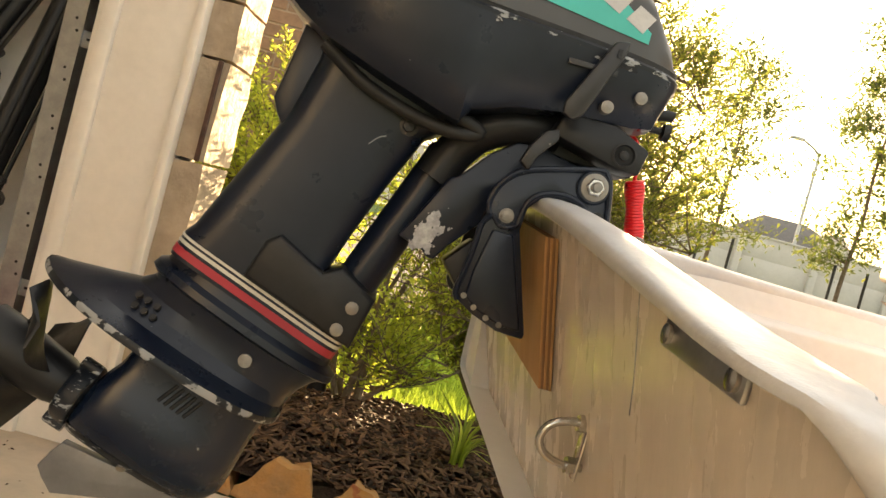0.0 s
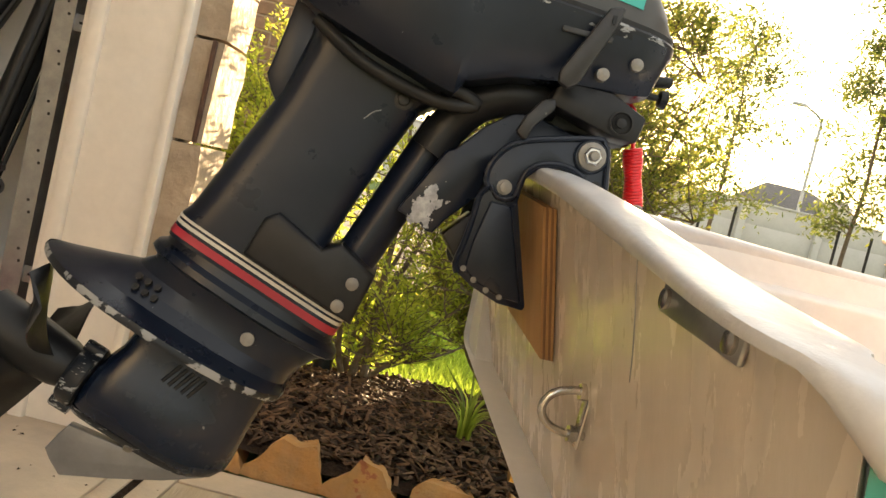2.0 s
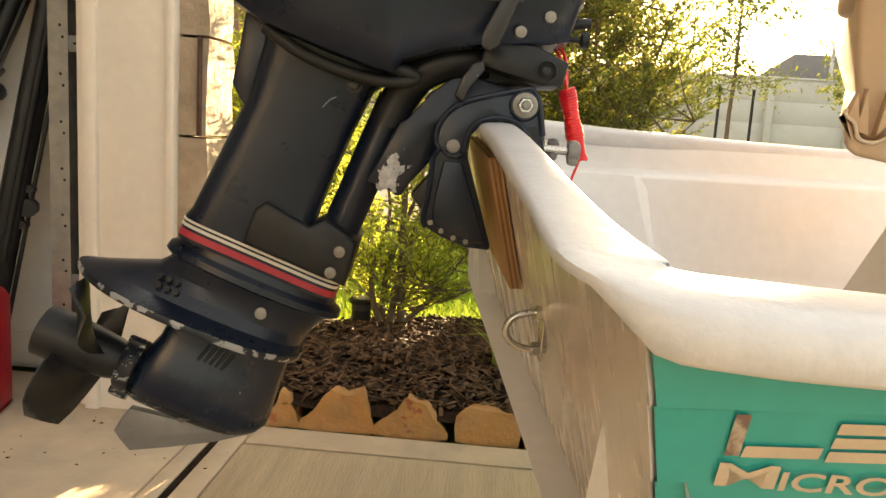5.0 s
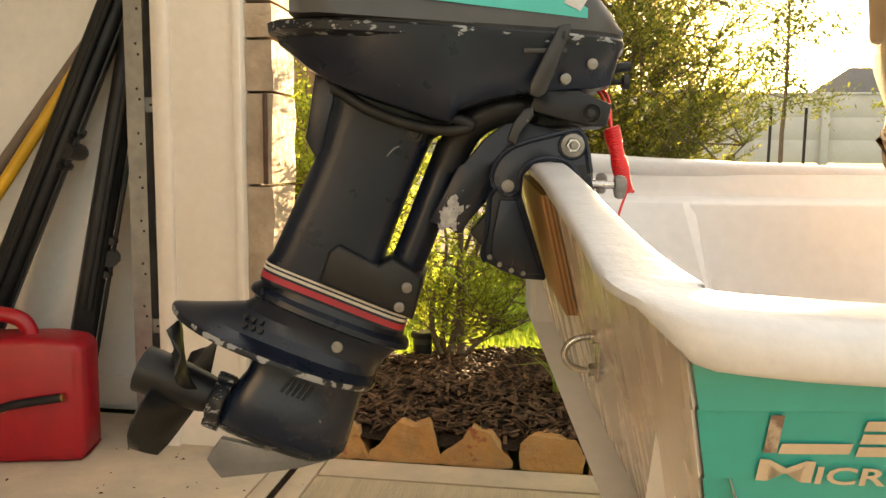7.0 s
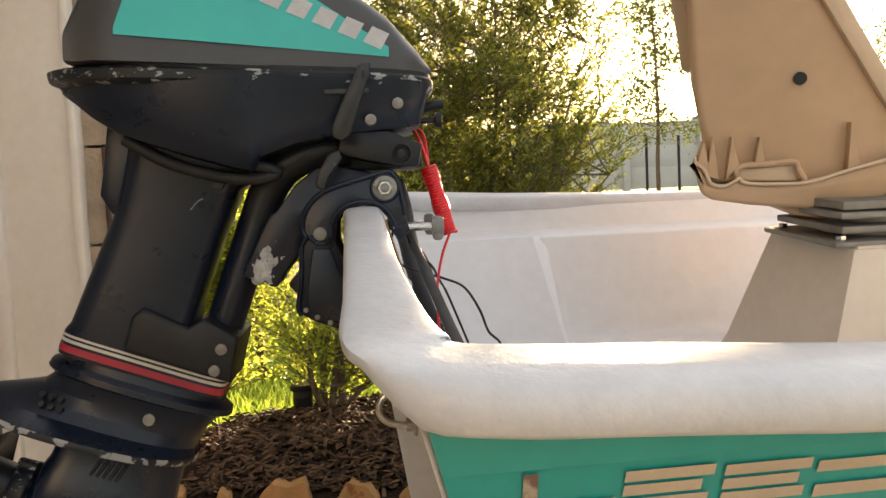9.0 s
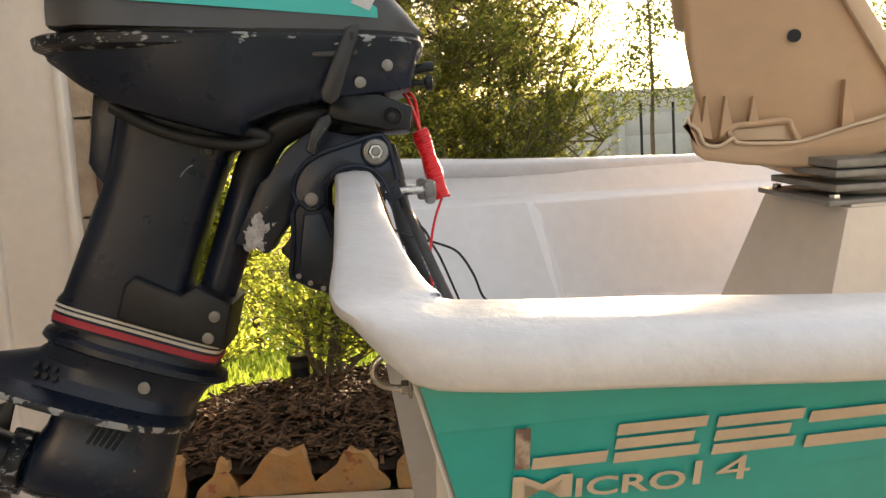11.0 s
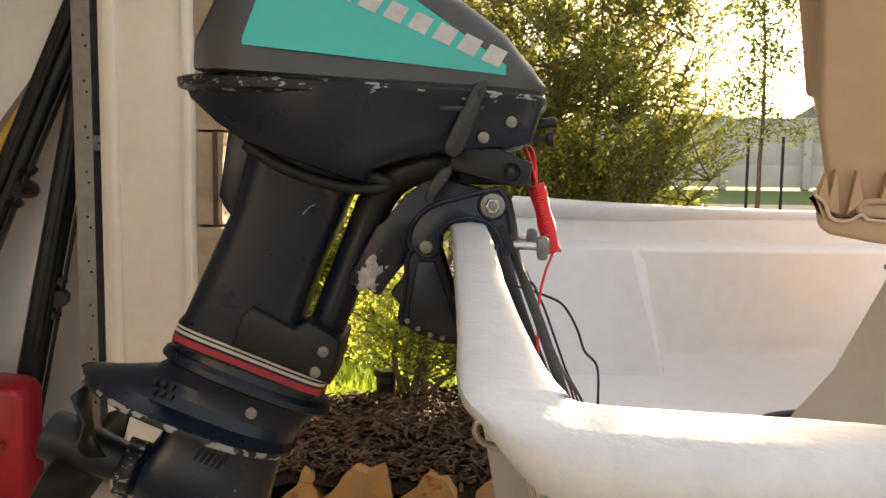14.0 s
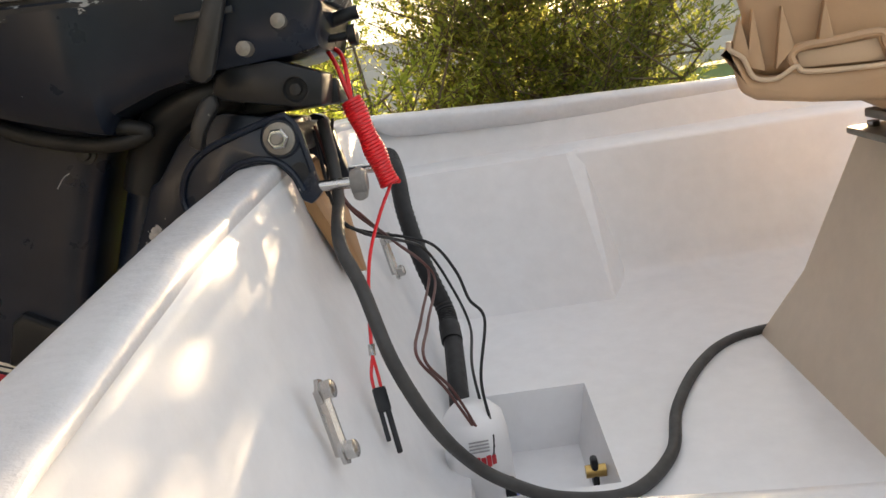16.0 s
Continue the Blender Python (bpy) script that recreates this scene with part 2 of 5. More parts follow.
def bevel(bm, r, seg=2):
    if r:
        es = [e for e in bm.edges if len(e.link_faces) == 2 and e.calc_face_angle(0) > 0.5]
        bmesh.ops.bevel(bm, geom=es, offset=r, segments=seg, affect="EDGES", profile=0.5)
    return bm


def box(cx, cy, cz, sx, sy, sz, r=0.0, m=None, seg=2):
    bm = bmesh.new()
    bmesh.ops.create_cube(bm, size=1, matrix=(m or Matrix()) @ Matrix.Translation((cx, cy, cz)) @ Matrix.Diagonal((sx, sy, sz, 1)))
    return bevel(bm, r, seg)


def slab(pts, y0, y1, r=0.0, seg=2):
    """A polygon of (x, z) drawn from y0 to y1, with rounded edges."""
    bm = bmesh.new()
    f = bm.faces.new([bm.verts.new((x, y0, z)) for x, z in pts])
    g = bmesh.ops.extrude_face_region(bm, geom=[f])
    for v in g["geom"]:
        if isinstance(v, bmesh.types.BMVert):
            v.co.y = y1
    bmesh.ops.recalc_face_normals(bm, faces=bm.faces)
    return bevel(bm, r, seg)


def loft(rings, cap=True, closed=True):
    """A skin over rings of equally many points."""
    bm = bmesh.new()
    vs = [[bm.verts.new(p) for p in ring] for ring in rings]
    n = len(vs[0])
    for a, b in zip(vs, vs[1:]):
        for i in range(n if closed else n - 1):
            j = (i + 1) % n
            bm.faces.new((a[i], a[j], b[j], b[i]))
    if cap:
        bm.faces.new(vs[0][::-1])
        bm.faces.new(vs[-1])
    return bm


def smooth_path(pts, n=8):
    out = []
    P = [Vector(p) for p in pts]
    P = [P[0] * 2 - P[1]] + P + [P[-1] * 2 - P[-2]]
    for i in range(1, len(P) - 2):
        for k in range(n):
            t = k / n
            a, b, c, d = P[i - 1:i + 3]
            out.append(0.5 * ((2 * b) + (c - a) * t + (2 * a - 5 * b + 4 * c - d) * t * t + (3 * b - a - 3 * c + d) * t ** 3))
    return out + [P[-2]]


def tube(pts, r, n=8, sides=10, r2=None, wave=0.0):
    """A round bar along a smooth path. wave: ridges as on a corrugated hose."""
    q = smooth_path(pts, n) if n > 1 else [Vector(p) for p in pts]
    rings = []
    up = Vector((0.13, 0.37, 0.92))
    for i, p in enumerate(q):
        d = (q[min(i + 1, len(q) - 1)] - q[max(i - 1, 0)]).normalized()
        a = d.cross(up).normalized()
        b = a.cross(d)
        up = b
        k = i / (len(q) - 1)
        rr = r + ((r2 if r2 is not None else r) - r) * k + (wave if i % 2 else 0.0)
        rings.append([p + (a * math.cos(s * math.tau / sides) + b * math.sin(s * math.tau / sides)) * rr for s in range(sides)])
    return loft(rings)


def lathe(prof, at=(0, 0, 0), axis="Y", sides=20):
    """A turned body: prof is (radius, height along the axis)."""
    rot = {"Y": pose(0, 0, 0, 90), "X": pose(0, 0, 0, 0, 90), "Z": Matrix()}[axis] if isinstance(axis, str) else Vector((0, 0, 1)).rotation_difference(Vector(axis)).to_matrix().to_4x4()
    m = Matrix.Translation(at) @ rot
    return loft([[m @ Vector((max(r, 1e-4) * math.cos(k * math.tau / sides), max(r, 1e-4) * math.sin(k * math.tau / sides), h)) for k in range(sides)] for r, h in prof])


def join(*bms):
    out = bms[0]
    for b in bms[1:]:
        me = bpy.data.meshes.new("tmp")
        b.to_mesh(me)
        b.free()
        out.from_mesh(me)
        bpy.data.meshes.remove(me)
    return out


def super_ring(c, ra, rb, fn, power=0.75, n=28):
    """A ring of n points round c, half-lengths ra and rb, mapped by fn."""
    out = []
    for k in range(n):
        t = math.tau * k / n
        ca, sa = math.cos(t), math.sin(t)
        out.append(fn(c + ra * math.copysign(abs(ca) ** power, ca), rb * math.copysign(abs(sa) ** power, sa)))
    return out


# ---- setting: ground, garage, fence ----
GZ = 0.02                      # height of the driveway
YJ = 1.88                      # plane of the garage opening's far reveal


def ground_height(x, y):
    return GZ - 0.02 + (0.0 if y < 5 else min((y - 5) * 0.062, 60.0))


def make_ground():
    bm = bmesh.new()
    xs = [-400, -60, -20, -8, -3, 0, 3, 8, 20, 60, 400]
    ys = [-400, -60, -20, -6, -2, 0, 2, 3.5, 5, 7, 10, 14, 18, 19]
    rows = [[bm.verts.new((x, y, ground_height(x, y) - 0.03)) for x in xs] for y in ys]
    far = [bm.verts.new((x, 900, ground_height(0, 19) - 0.03)) for x in xs]
    rows.append(far)
    for a, b in zip(rows, rows[1:]):
        for i in range(len(xs) - 1):
            bm.faces.new((a[i], a[i + 1], b[i + 1], b[i]))
    return tagged(part("ground", bm, SOIL), "grassy suburban ground under lawn and street", "ground", kind="structure")


make_ground()


def make_pavings():
    drive = thing("driveway", "broomed concrete driveway with smooth border and joint", "driveway", kind="structure")
    part("slab", box(1.344, 0.62, GZ - 0.05, 3.652, 2.2, 0.1, 0.006), BROOM, drive)
    part("border", box(1.344, 1.785, GZ - 0.05, 3.652, 0.115, 0.1, 0.006), CONC, drive)
    part("slab", box(1.344, -1.8, GZ - 0.05, 3.652, 2.6, 0.1, 0.006), BROOM, drive)
    apron = thing("garage_apron", "smooth concrete strips beside a dirt-filled joint", "pavement", kind="structure")
    for y, n in ((0.9, 1.88), (-1.6, 3.0)):
        part("slab", box(-0.590, y, GZ - 0.05, 0.044, n, 0.1, 0.004), CONC, apron)
        part("slab", box(-0.516, y, GZ - 0.05, 0.060, n, 0.1, 0.004), CONC, apron)
    tagged(part("garage_floor", box(-2.668, -0.5, GZ - 0.05, 4.104, 5.2, 0.1, 0.006), CONC), "dusty concrete garage floor", "floor", kind="structure")
    tagged(part("street", loft([[(-60, 6.0, ground_height(0, 6.0) + 0.01), (60, 6.0, ground_height(0, 6) + 0.01)], [(-60, 13.7, ground_height(0, 13.7) + 0.01), (60, 13.7, ground_height(0, 13.7) + 0.01)]], cap=False, closed=False), CONC), "pale concrete street beyond the lawn", "street", kind="structure")


make_pavings()


def make_garage():
    g = thing("garage_wall", "garage opening reveal with cream jamb and stone corner", "wall", kind="structure")
    part("jamb", join(box(-0.985, YJ + 0.04, 1.5, 0.03, 0.08, 3.0, 0.004), box(-0.86, YJ + 0.02, 1.5, 0.22, 0.06, 3.0, 0.004), box(-0.955, YJ - 0.012, 1.5, 0.04, 0.03, 3.0, 0.008), box(-0.738, YJ + 0.0, 1.5, 0.025, 0.06, 3.0, 0.006)), PAINT, g, "cream painted door jamb")
    part("core", join(box(-0.86, YJ + 0.128, 1.5, 0.24, 0.104, 3.0), box(-0.93, YJ + 0.34, 1.5, 0.10, 0.32, 3.0)), MORTAR, g, "mortar behind stone")
    # interior walls of the garage
    tagged(part("wall_north", box(-2.9, YJ + 0.37, 1.6, 3.8, 0.12, 3.2), DRYWALL), "white painted garage side wall", "wall", kind="structure")
    tagged(part("wall_west", box(-4.8, -0.4, 1.6, 0.12, 5.4, 3.2), DRYWALL), "white painted garage back wall", "wall", kind="structure")
    tagged(part("wall_south", box(-2.9, -3.1, 1.6, 3.8, 0.12, 3.2), DRYWALL), "white painted garage side wall", "wall", kind="structure")
    tagged(part("ceiling", box(-2.75, -0.4, 3.2, 4.1, 5.5, 0.1), DRYWALL), "white painted garage ceiling", "ceiling", kind="structure")
    tagged(part("house_front", join(box(-2.93, YJ + 0.56, 1.8, 3.9, 0.1, 3.8), box(-0.78, -0.6, 3.4, 0.2, 5.0, 1.4)), BRICK), "tan brick house front above the garage", "wall", kind="structure")
    return g


GARAGE = make_garage()


# ---- the boat ----
BOAT = Matrix.Translation((0.207, 0.313, 0.755)) @ pose(0, 0, 0, 5.0, 0, 8.5)   # near stern corner at gunwale height
BEAM, LONG = 1.29, 3.6


def rake(w):
    """How far forward the outer transom stands at height w."""
    return -0.25 * w


def taper(u):
    """Half-beam lost towards the bow."""
    return 0.0 if u < 1.4 else 0.42 * ((u - 1.4) / 2.2) ** 2


def sheer(u):
    """Height of the gunwale's centre line, falling forward."""
    if u < 0.35:
        return 0.013 - 0.06 * u
    return max(-0.008 - 0.033 * (u - 0.35), -0.024)


def make_boat():
    boat = thing("skiff", "white and teal fibreglass skiff with rounded gunwale", "boat", BOAT)
    us = [0.0, 0.3, 0.6, 1.0, 1.4, 2.0, 2.6, 3.1, LONG]
    side = [(-0.009, -0.010), (-0.004, -0.058), (0.002, -0.060), (0.015, -0.117), (0.021, -0.120), (0.034, -0.17), (0.050, -0.235), (0.085, -0.300), (0.125, -0.325), (0.30, -0.345), (0.52, -0.385), (0.645, -0.40)]
    ring = side + [(BEAM - v, w) for v, w in side[-2::-1]]

    def section(u):
        t = taper(u)
        k = max(0.0, (u - 1.8) / 1.8) ** 2 * 0.3
        low = [(v, min(w, sheer(u) - 0.014)) for v, w in ring]
        return [(u + (rake(w) if u < 0.05 else rake(w) * max(0, 1 - u)), BEAM / 2 + (v - BEAM / 2) * (1 - t / 0.645 * 1.0), w + (k if w < -0.2 else 0.0) * 0.6) for v, w in low]
    hull = part("hull", loft([section(u) for u in us], cap=False, closed=False), TEAL, boat, "teal gelcoat hull sides", 20)
    tr = section(0.0)
    bm = bmesh.new()
    top = [(rake(w), v, w) for v, w in ((1.294, -0.003), (1.265, 0.009), (1.19, 0.013), (1.0, 0.026), (0.645, 0.038), (0.29, 0.026), (0.10, 0.013), (0.025, 0.009), (-0.004, -0.003))]
    outer = [bm.verts.new((u - 0.004, v, w)) for u, v, w in tr + top]
    bm.faces.new(outer)
    inner = [bm.verts.new((u + 0.005, BEAM / 2 + (v - BEAM / 2) * 0.985, w if w > -0.05 else w + 0.006)) for u, v, w in tr + top]
    bm.faces.new(inner[::-1])
    for i in range(len(outer)):
        j = (i + 1) % len(outer)
        bm.faces.new((outer[i], inner[i], inner[j], outer[j]))
    bevel(bm, 0.002)
    part("transom", bm, TRANSOM, boat, "glossy off-white transom")

    # cockpit liner: floor, far wall with its proud panel, near wall, inner transom
    F = -0.305
    far = [(1.268, -0.014), (1.257, -0.036), (1.249, -0.068), (1.240, -0.082), (1.174, -0.086), (1.163, -0.093), (1.120, F + 0.03), (1.113, F + 0.012), (1.102, F + 0.004), (1.075, F)]
    near = [(BEAM - v, w) for v, w in far[::-1]]
    U = [0.03, 0.6, 1.0, 1.6, 2.4, 3.3]

    def lin(u):
        t = taper(u) / 0.645
        base = [(BEAM / 2 + (v - BEAM / 2) * (1 - t), w if w < -0.07 else min(w, sheer(u) - 0.012)) for v, w in far]
        base2 = [(BEAM / 2 + (v - BEAM / 2) * (1 - t), w if w < -0.07 else min(w, sheer(u) - 0.012)) for v, w in near]
        return [(u, v, w) for v, w in base + base2]
    rings = [lin(u) for u in U]
    bm = bmesh.new()
    vs = [[bm.verts.new(p) for p in r] for r in rings]
    nfloor = 9                               # the strip between far and near floor edge
    for a, b in zip(vs, vs[1:]):
        for i in range(len(a) - 1):
            if i == nfloor and a is vs[0]:
                continue
            bm.faces.new((a[i], a[i + 1], b[i + 1], b[i]))
    bm.faces.new([v for v in vs[-1]])
    # first floor bay, with the bilge well let into it
    su0, su1, sv0, sv1, D = 0.150, 0.300, 0.50, 0.725, -0.075
    v0, v1 = BEAM - 1.075, 1.075
    gu = [U[0], su0, su1, U[1]]
    gv = [v1, sv1, sv0, v0]
    grid = [[bm.verts.new((u, v, F)) for v in gv] for u in gu]
    for i in range(3):
        for j in range(3):
            if (i, j) != (1, 1):
                bm.faces.new((grid[i][j], grid[i][j + 1], grid[i + 1][j + 1], grid[i + 1][j]))
    s = 0.018
    low = {(1, 1): bm.verts.new((su0 + s * 0.3, sv1 - s, F + D)), (1, 2): bm.verts.new((su0 + s * 0.3, sv0 + s, F + D)), (2, 1): bm.verts.new((su1 - s, sv1 - s, F + D)), (2, 2): bm.verts.new((su1 - s, sv0 + s, F + D))}
    cyc = [(1, 1), (1, 2), (2, 2), (2, 1)]
    for a, b in zip(cyc, cyc[1:] + cyc[:1]):
        bm.faces.new((grid[a[0]][a[1]], grid[b[0]][b[1]], low[b], low[a]))
    bm.faces.new([low[k] for k in cyc])
    bmesh.ops.remove_doubles(bm, verts=bm.verts, dist=0.001)
    part("cockpit_liner", bm, WHITE, boat, "white gelcoat cockpit liner", 45)
    # proud panel on the far wall, ending in a slanting edge
    bm = bmesh.new()
    a = [(0.04, 1.180, -0.0835), (0.04, 1.156, -0.0865), (0.04, 1.0, F - 0.004), (0.04, 1.135, F - 0.004)]
    b = [(0.392, 1.180, -0.0835), (0.362, 1.156, -0.0865), (0.396, 1.0, F - 0.004), (0.448, 1.135, F - 0.004)]
    va, vb = [bm.verts.new(p) for p in a], [bm.verts.new(p) for p in b]
    for i in range(4):
        j = (i + 1) % 4
        bm.faces.new((va[i], va[j], vb[j], vb[i]))
    bm.faces.new(va[::-1])
    bm.faces.new(vb)
    bevel(bm, 0.004, 3)
    part("side_panel", bm, WHITE, boat, "proud moulded side panel")
    # inner transom: crest sloping down into the cockpit
    bm = bmesh.new()
    crest = ((0.0, 0.010), (0.03, 0.014), (0.13, 0.023), (0.24, 0.032), (0.36, 0.041), (0.5, 0.046), (0.645, 0.048))

    def crest_at(v):
        m = min(v, BEAM - v)
        for (v0, w0), (v1, w1) in zip(crest, crest[1:]):
            if v0 <= m <= v1:
                return w0 + (w1 - w0) * (m - v0) / (v1 - v0)
        return 0.048
    lip = [(-0.004, -0.004), (0.006, -0.0055), (0.0125, -0.011), (0.017, -0.020)]
    prof = [(0.026, -0.045), (0.038, -0.09), (0.078, -0.20), (0.110, -0.28), (0.126, F + 0.006), (0.15, F + 0.001)]
    rows = [[bm.verts.new((u, v, crest_at(v) + w)) for u, w in lip] + [bm.verts.new((u, v, w)) for u, w in prof] for v in (0.015, 0.035, 0.09, 0.14, 0.2, 0.3, 0.4, 0.5, 0.645, 0.79, 0.89, 0.99, 1.09, 1.15, 1.2, 1.255, 1.275)]
    for r0, r1 in zip(rows, rows[1:]):
        for i in range(len(lip) + len(prof) - 1):
            bm.faces.new((r0[i], r0[i + 1], r1[i + 1], r1[i]))
    part("inner_transom", bm, WHITE, boat, "white sloping inner transom", 60)

    # rolled gunwale, one sweep round near side, transom and far side
    path = [(u, v, sheer(u)) for u, v in ((LONG, 0.36), (3.0, 0.25), (2.4, 0.12), (1.8, 0.02), (1.4, -0.003), (1.0, -0.003), (0.7, -0.003), (0.45, 0.0), (0.28, 0.004), (0.15, 0.007), (0.07, 0.008), (0.022, 0.010))]
    path += [(0.0, 0.024, 0.016), (-0.009, 0.06, 0.019), (-0.011, 0.13, 0.023), (-0.010, 0.24, 0.032), (-0.008, 0.36, 0.041), (-0.006, 0.5, 0.047), (-0.006, 0.645, 0.049)]
    path = path + [(u, BEAM - v, w) for u, v, w in path[-2::-1]]
    q = smooth_path(path, 4)
    rings = []
    rr = random.Random(4)
    for i, p in enumerate(q):
        d = (q[min(i + 1, len(q) - 1)] - q[max(i - 1, 0)])
        d.z = 0
        d.normalize()
        out = Vector((-d.y, d.x, 0))
        # weight: 1 along the transom, 0 along the sides
        k = min(1.0, max(0.0, (abs(d.y) - 0.30) / 0.55))
        g = min(1.0, max(0.0, (0.6 - p.x) / 0.35))
        mid = min(p.y, BEAM - p.y)
        e = min(1.0, max(0.0, p.x / 0.075))
        e = e * e * (3 - 2 * e)
        s_ow, s_iw, s_th = (0.042 + 0.013 * g) * (0.82 + 0.18 * e), 0.034 + 0.004 * g, 0.042
        t_ow, t_iw, t_th = 0.038 - 0.010 * min(1.0, mid / 0.15), 0.034 - 0.014 * min(1.0, mid / 0.3), 0.012 + 0.010 * min(1.0, mid / 0.35)
        ow, iw = s_ow + (t_ow - s_ow) * k, s_iw + (t_iw - s_iw) * k
        th_out, th_in = s_th + (t_th - s_th) * k, (0.014 + 0.028 * e) * (1 - k) + t_th * k
        ring = []
        for s in range(18):
            a = math.tau * s / 18
            ca, sa = math.cos(a), math.sin(a)
            hx = math.copysign(abs(ca) ** 0.62, ca)
            hz = math.copysign(abs(sa) ** 0.62, sa)
            th = th_in + (th_out - th_in) * min(1.0, max(0.0, (hx + 0.1) / 0.7))
            wob = 1 + 0.03 * noise.noise(p * 9 + Vector((s * 0.3, 0, 0)))
            ring.append(p + out * (hx * (ow if hx > 0 else iw)) * wob + Vector((0, 0, hz * th / 2 * wob - th / 2 + 0.004)))
        rings.append(ring)
    part("gunwale", loft(rings), RIMW, boat, "thick rolled white gunwale with dimples", 50)

    # lettering on the hull side, drawn as plain beige shapes
    def on_side(w):
        pts = side
        for (v0, w0), (v1, w1) in zip(pts, pts[1:]):
            if w1 <= w <= w0:
                return v0 + (v1 - v0) * (w0 - w) / (w0 - w1)
        return 0.05

    def patch(name, quads, material, label=""):
        bm = bmesh.new()
        for (u0, w0, u1, w1, lean) in quads:
            n = 6
            front = []
            for k in range(n + 1):
                w = w0 + (w1 - w0) * k / n
                front.append([bm.verts.new((u + lean * (w - w0), on_side(w) - 0.0022, w)) for u in (u0, u1)])
            for a, b in zip(front, front[1:]):
                bm.faces.new((a[0], a[1], b[1], b[0]))
        return part(name, bm, material, boat, label)
    words = "beige vinyl hull lettering drawn as plain bars"
    patch("lettering", [(0.065, -0.0935, 0.0745, -0.063, 0)], BROWNV, "worn brown upright of the hull lettering")
    patch("lettering", [(0.0755, -0.0945, 0.1247, -0.086, 0.15)], CREAMV, words)
    for u in (0.1295, 0.1965):
        d = -0.03 * (u - 0.1295)
        patch("lettering", [(u, -0.0965 + d, u + 0.058, -0.0885 + d, 0.1), (u + 0.0005, -0.086 + d, u + 0.053, -0.078 + d, 0.1), (u + 0.001, -0.0755 + d, u + 0.061, -0.0675 + d, 0.1)], CREAMV, words)
    patch("lettering", [(0.262, -0.101, 0.36, -0.0915, 0.1), (0.262, -0.0815, 0.36, -0.073, 0.1)], CREAMV, words)

    def wording(text, u0, u1, w0, w1, fall, bold, material, label):
        """Flat letters on the hull side between u0 and u1, w0 to w1 high, falling forward."""
        cu = bpy.data.curves.new("wording", "FONT")
        cu.body, cu.offset, cu.resolution_u = text, bold, 3
        ob = new("wording", cu)
        me = bpy.data.meshes.new_from_object(ob)
        bpy.data.objects.remove(ob)
        xs, ys = [v.co.x for v in me.vertices], [v.co.y for v in me.vertices]
        bm = bmesh.new()
        bm.from_mesh(me)
        bpy.data.meshes.remove(me)
        for v in bm.verts:
            u = u0 + (u1 - u0) * (v.co.x - min(xs)) / (max(xs) - min(xs))
            w = w0 + (w1 - w0) * (v.co.y - min(ys)) / (max(ys) - min(ys)) + fall * (u - u0)
            v.co = (u, 0.002 + 0.228 * (-0.060 - w) - 0.003, w)
        return part("wording", bm, material, boat, label)
    wording("M", 0.0637, 0.1030, -0.1165, -0.0985, -0.05, 0.018, CREAMV, "beige vinyl capital letter on the hull")
    wording("ICRO", 0.1055, 0.1808, -0.1195, -0.1045, -0.04, 0.018, CREAMV, "beige vinyl letters on the hull")
    wording("14", 0.186, 0.2255, -0.1205, -0.1015, 0.0, 0.0, CREAMV, "thin beige vinyl number on the hull")
    patch("hull_band", [(0.235, -0.190, 1.2, -0.166, 0)], CREAMV, "beige graphic band low on the hull")

    # transom hardware
    def at_transom(v, w):
        return Vector((rake(w) - 0.006, v, w))
    bar = part("transom_plate", box(rake(-0.004) - 0.006, 0.149, -0.004, 0.005, 0.118, 0.020, 0.002), GALV, boat, "tarnished steel strap plate")
    for v in (0.101, 0.197):
        part("bolt", lathe([(0.0, 0.0), (0.007, 0.0), (0.007, 0.003), (0.004, 0.004), (0.0, 0.004)], (rake(-0.004) - 0.0085, v, -0.004), (-1, 0, 0), 12), STEEL, bar)
    ub = part("tow_eye_plate", box(rake(-0.159) - 0.0065, 0.397, -0.159, 0.004, 0.018, 0.066, 0.002), STEEL, boat, "stainless backing plate")
    o = at_transom(0.397, -0.159)
    loop = [(o.x + 0.006, o.y, o.z + 0.021), (o.x - 0.016, o.y, o.z + 0.021), (o.x - 0.034, o.y, o.z + 0.014), (o.x - 0.041, o.y, o.z), (o.x - 0.034, o.y, o.z - 0.014), (o.x - 0.016, o.y, o.z - 0.021), (o.x + 0.006, o.y, o.z - 0.021)]
    part("tow_eye", tube(loop, 0.0042, 6), STEEL, ub, "stainless U-bolt")
    for s in (-0.021, 0.021):
        part("nut", lathe([(0.0, 0.0), (0.0085, 0.0), (0.0085, 0.008), (0.0, 0.008)], (o.x - 0.002, o.y, o.z + s), (-1, 0, 0), 6), STEEL, ub)
    dr = part("drain_flange", lathe([(0, 0), (0.018, 0), (0.018, 0.004), (0.011, 0.005), (0.009, 0.022), (0, 0.022)], (rake(-0.362) - 0.004, 0.69, -0.362), (-1, 0, 0), 16), BRASS, boat, "brass drain fitting")
    part("crack", tube([(rake(w) - 0.0045, v, w) for v, w in ((0.27, 0.01), (0.27, -0.05), (0.275, -0.085))], 0.0005, 5, 6), GREYINK, boat, "hairline scratch in the gelcoat")
    return boat


SKIFF = make_boat()


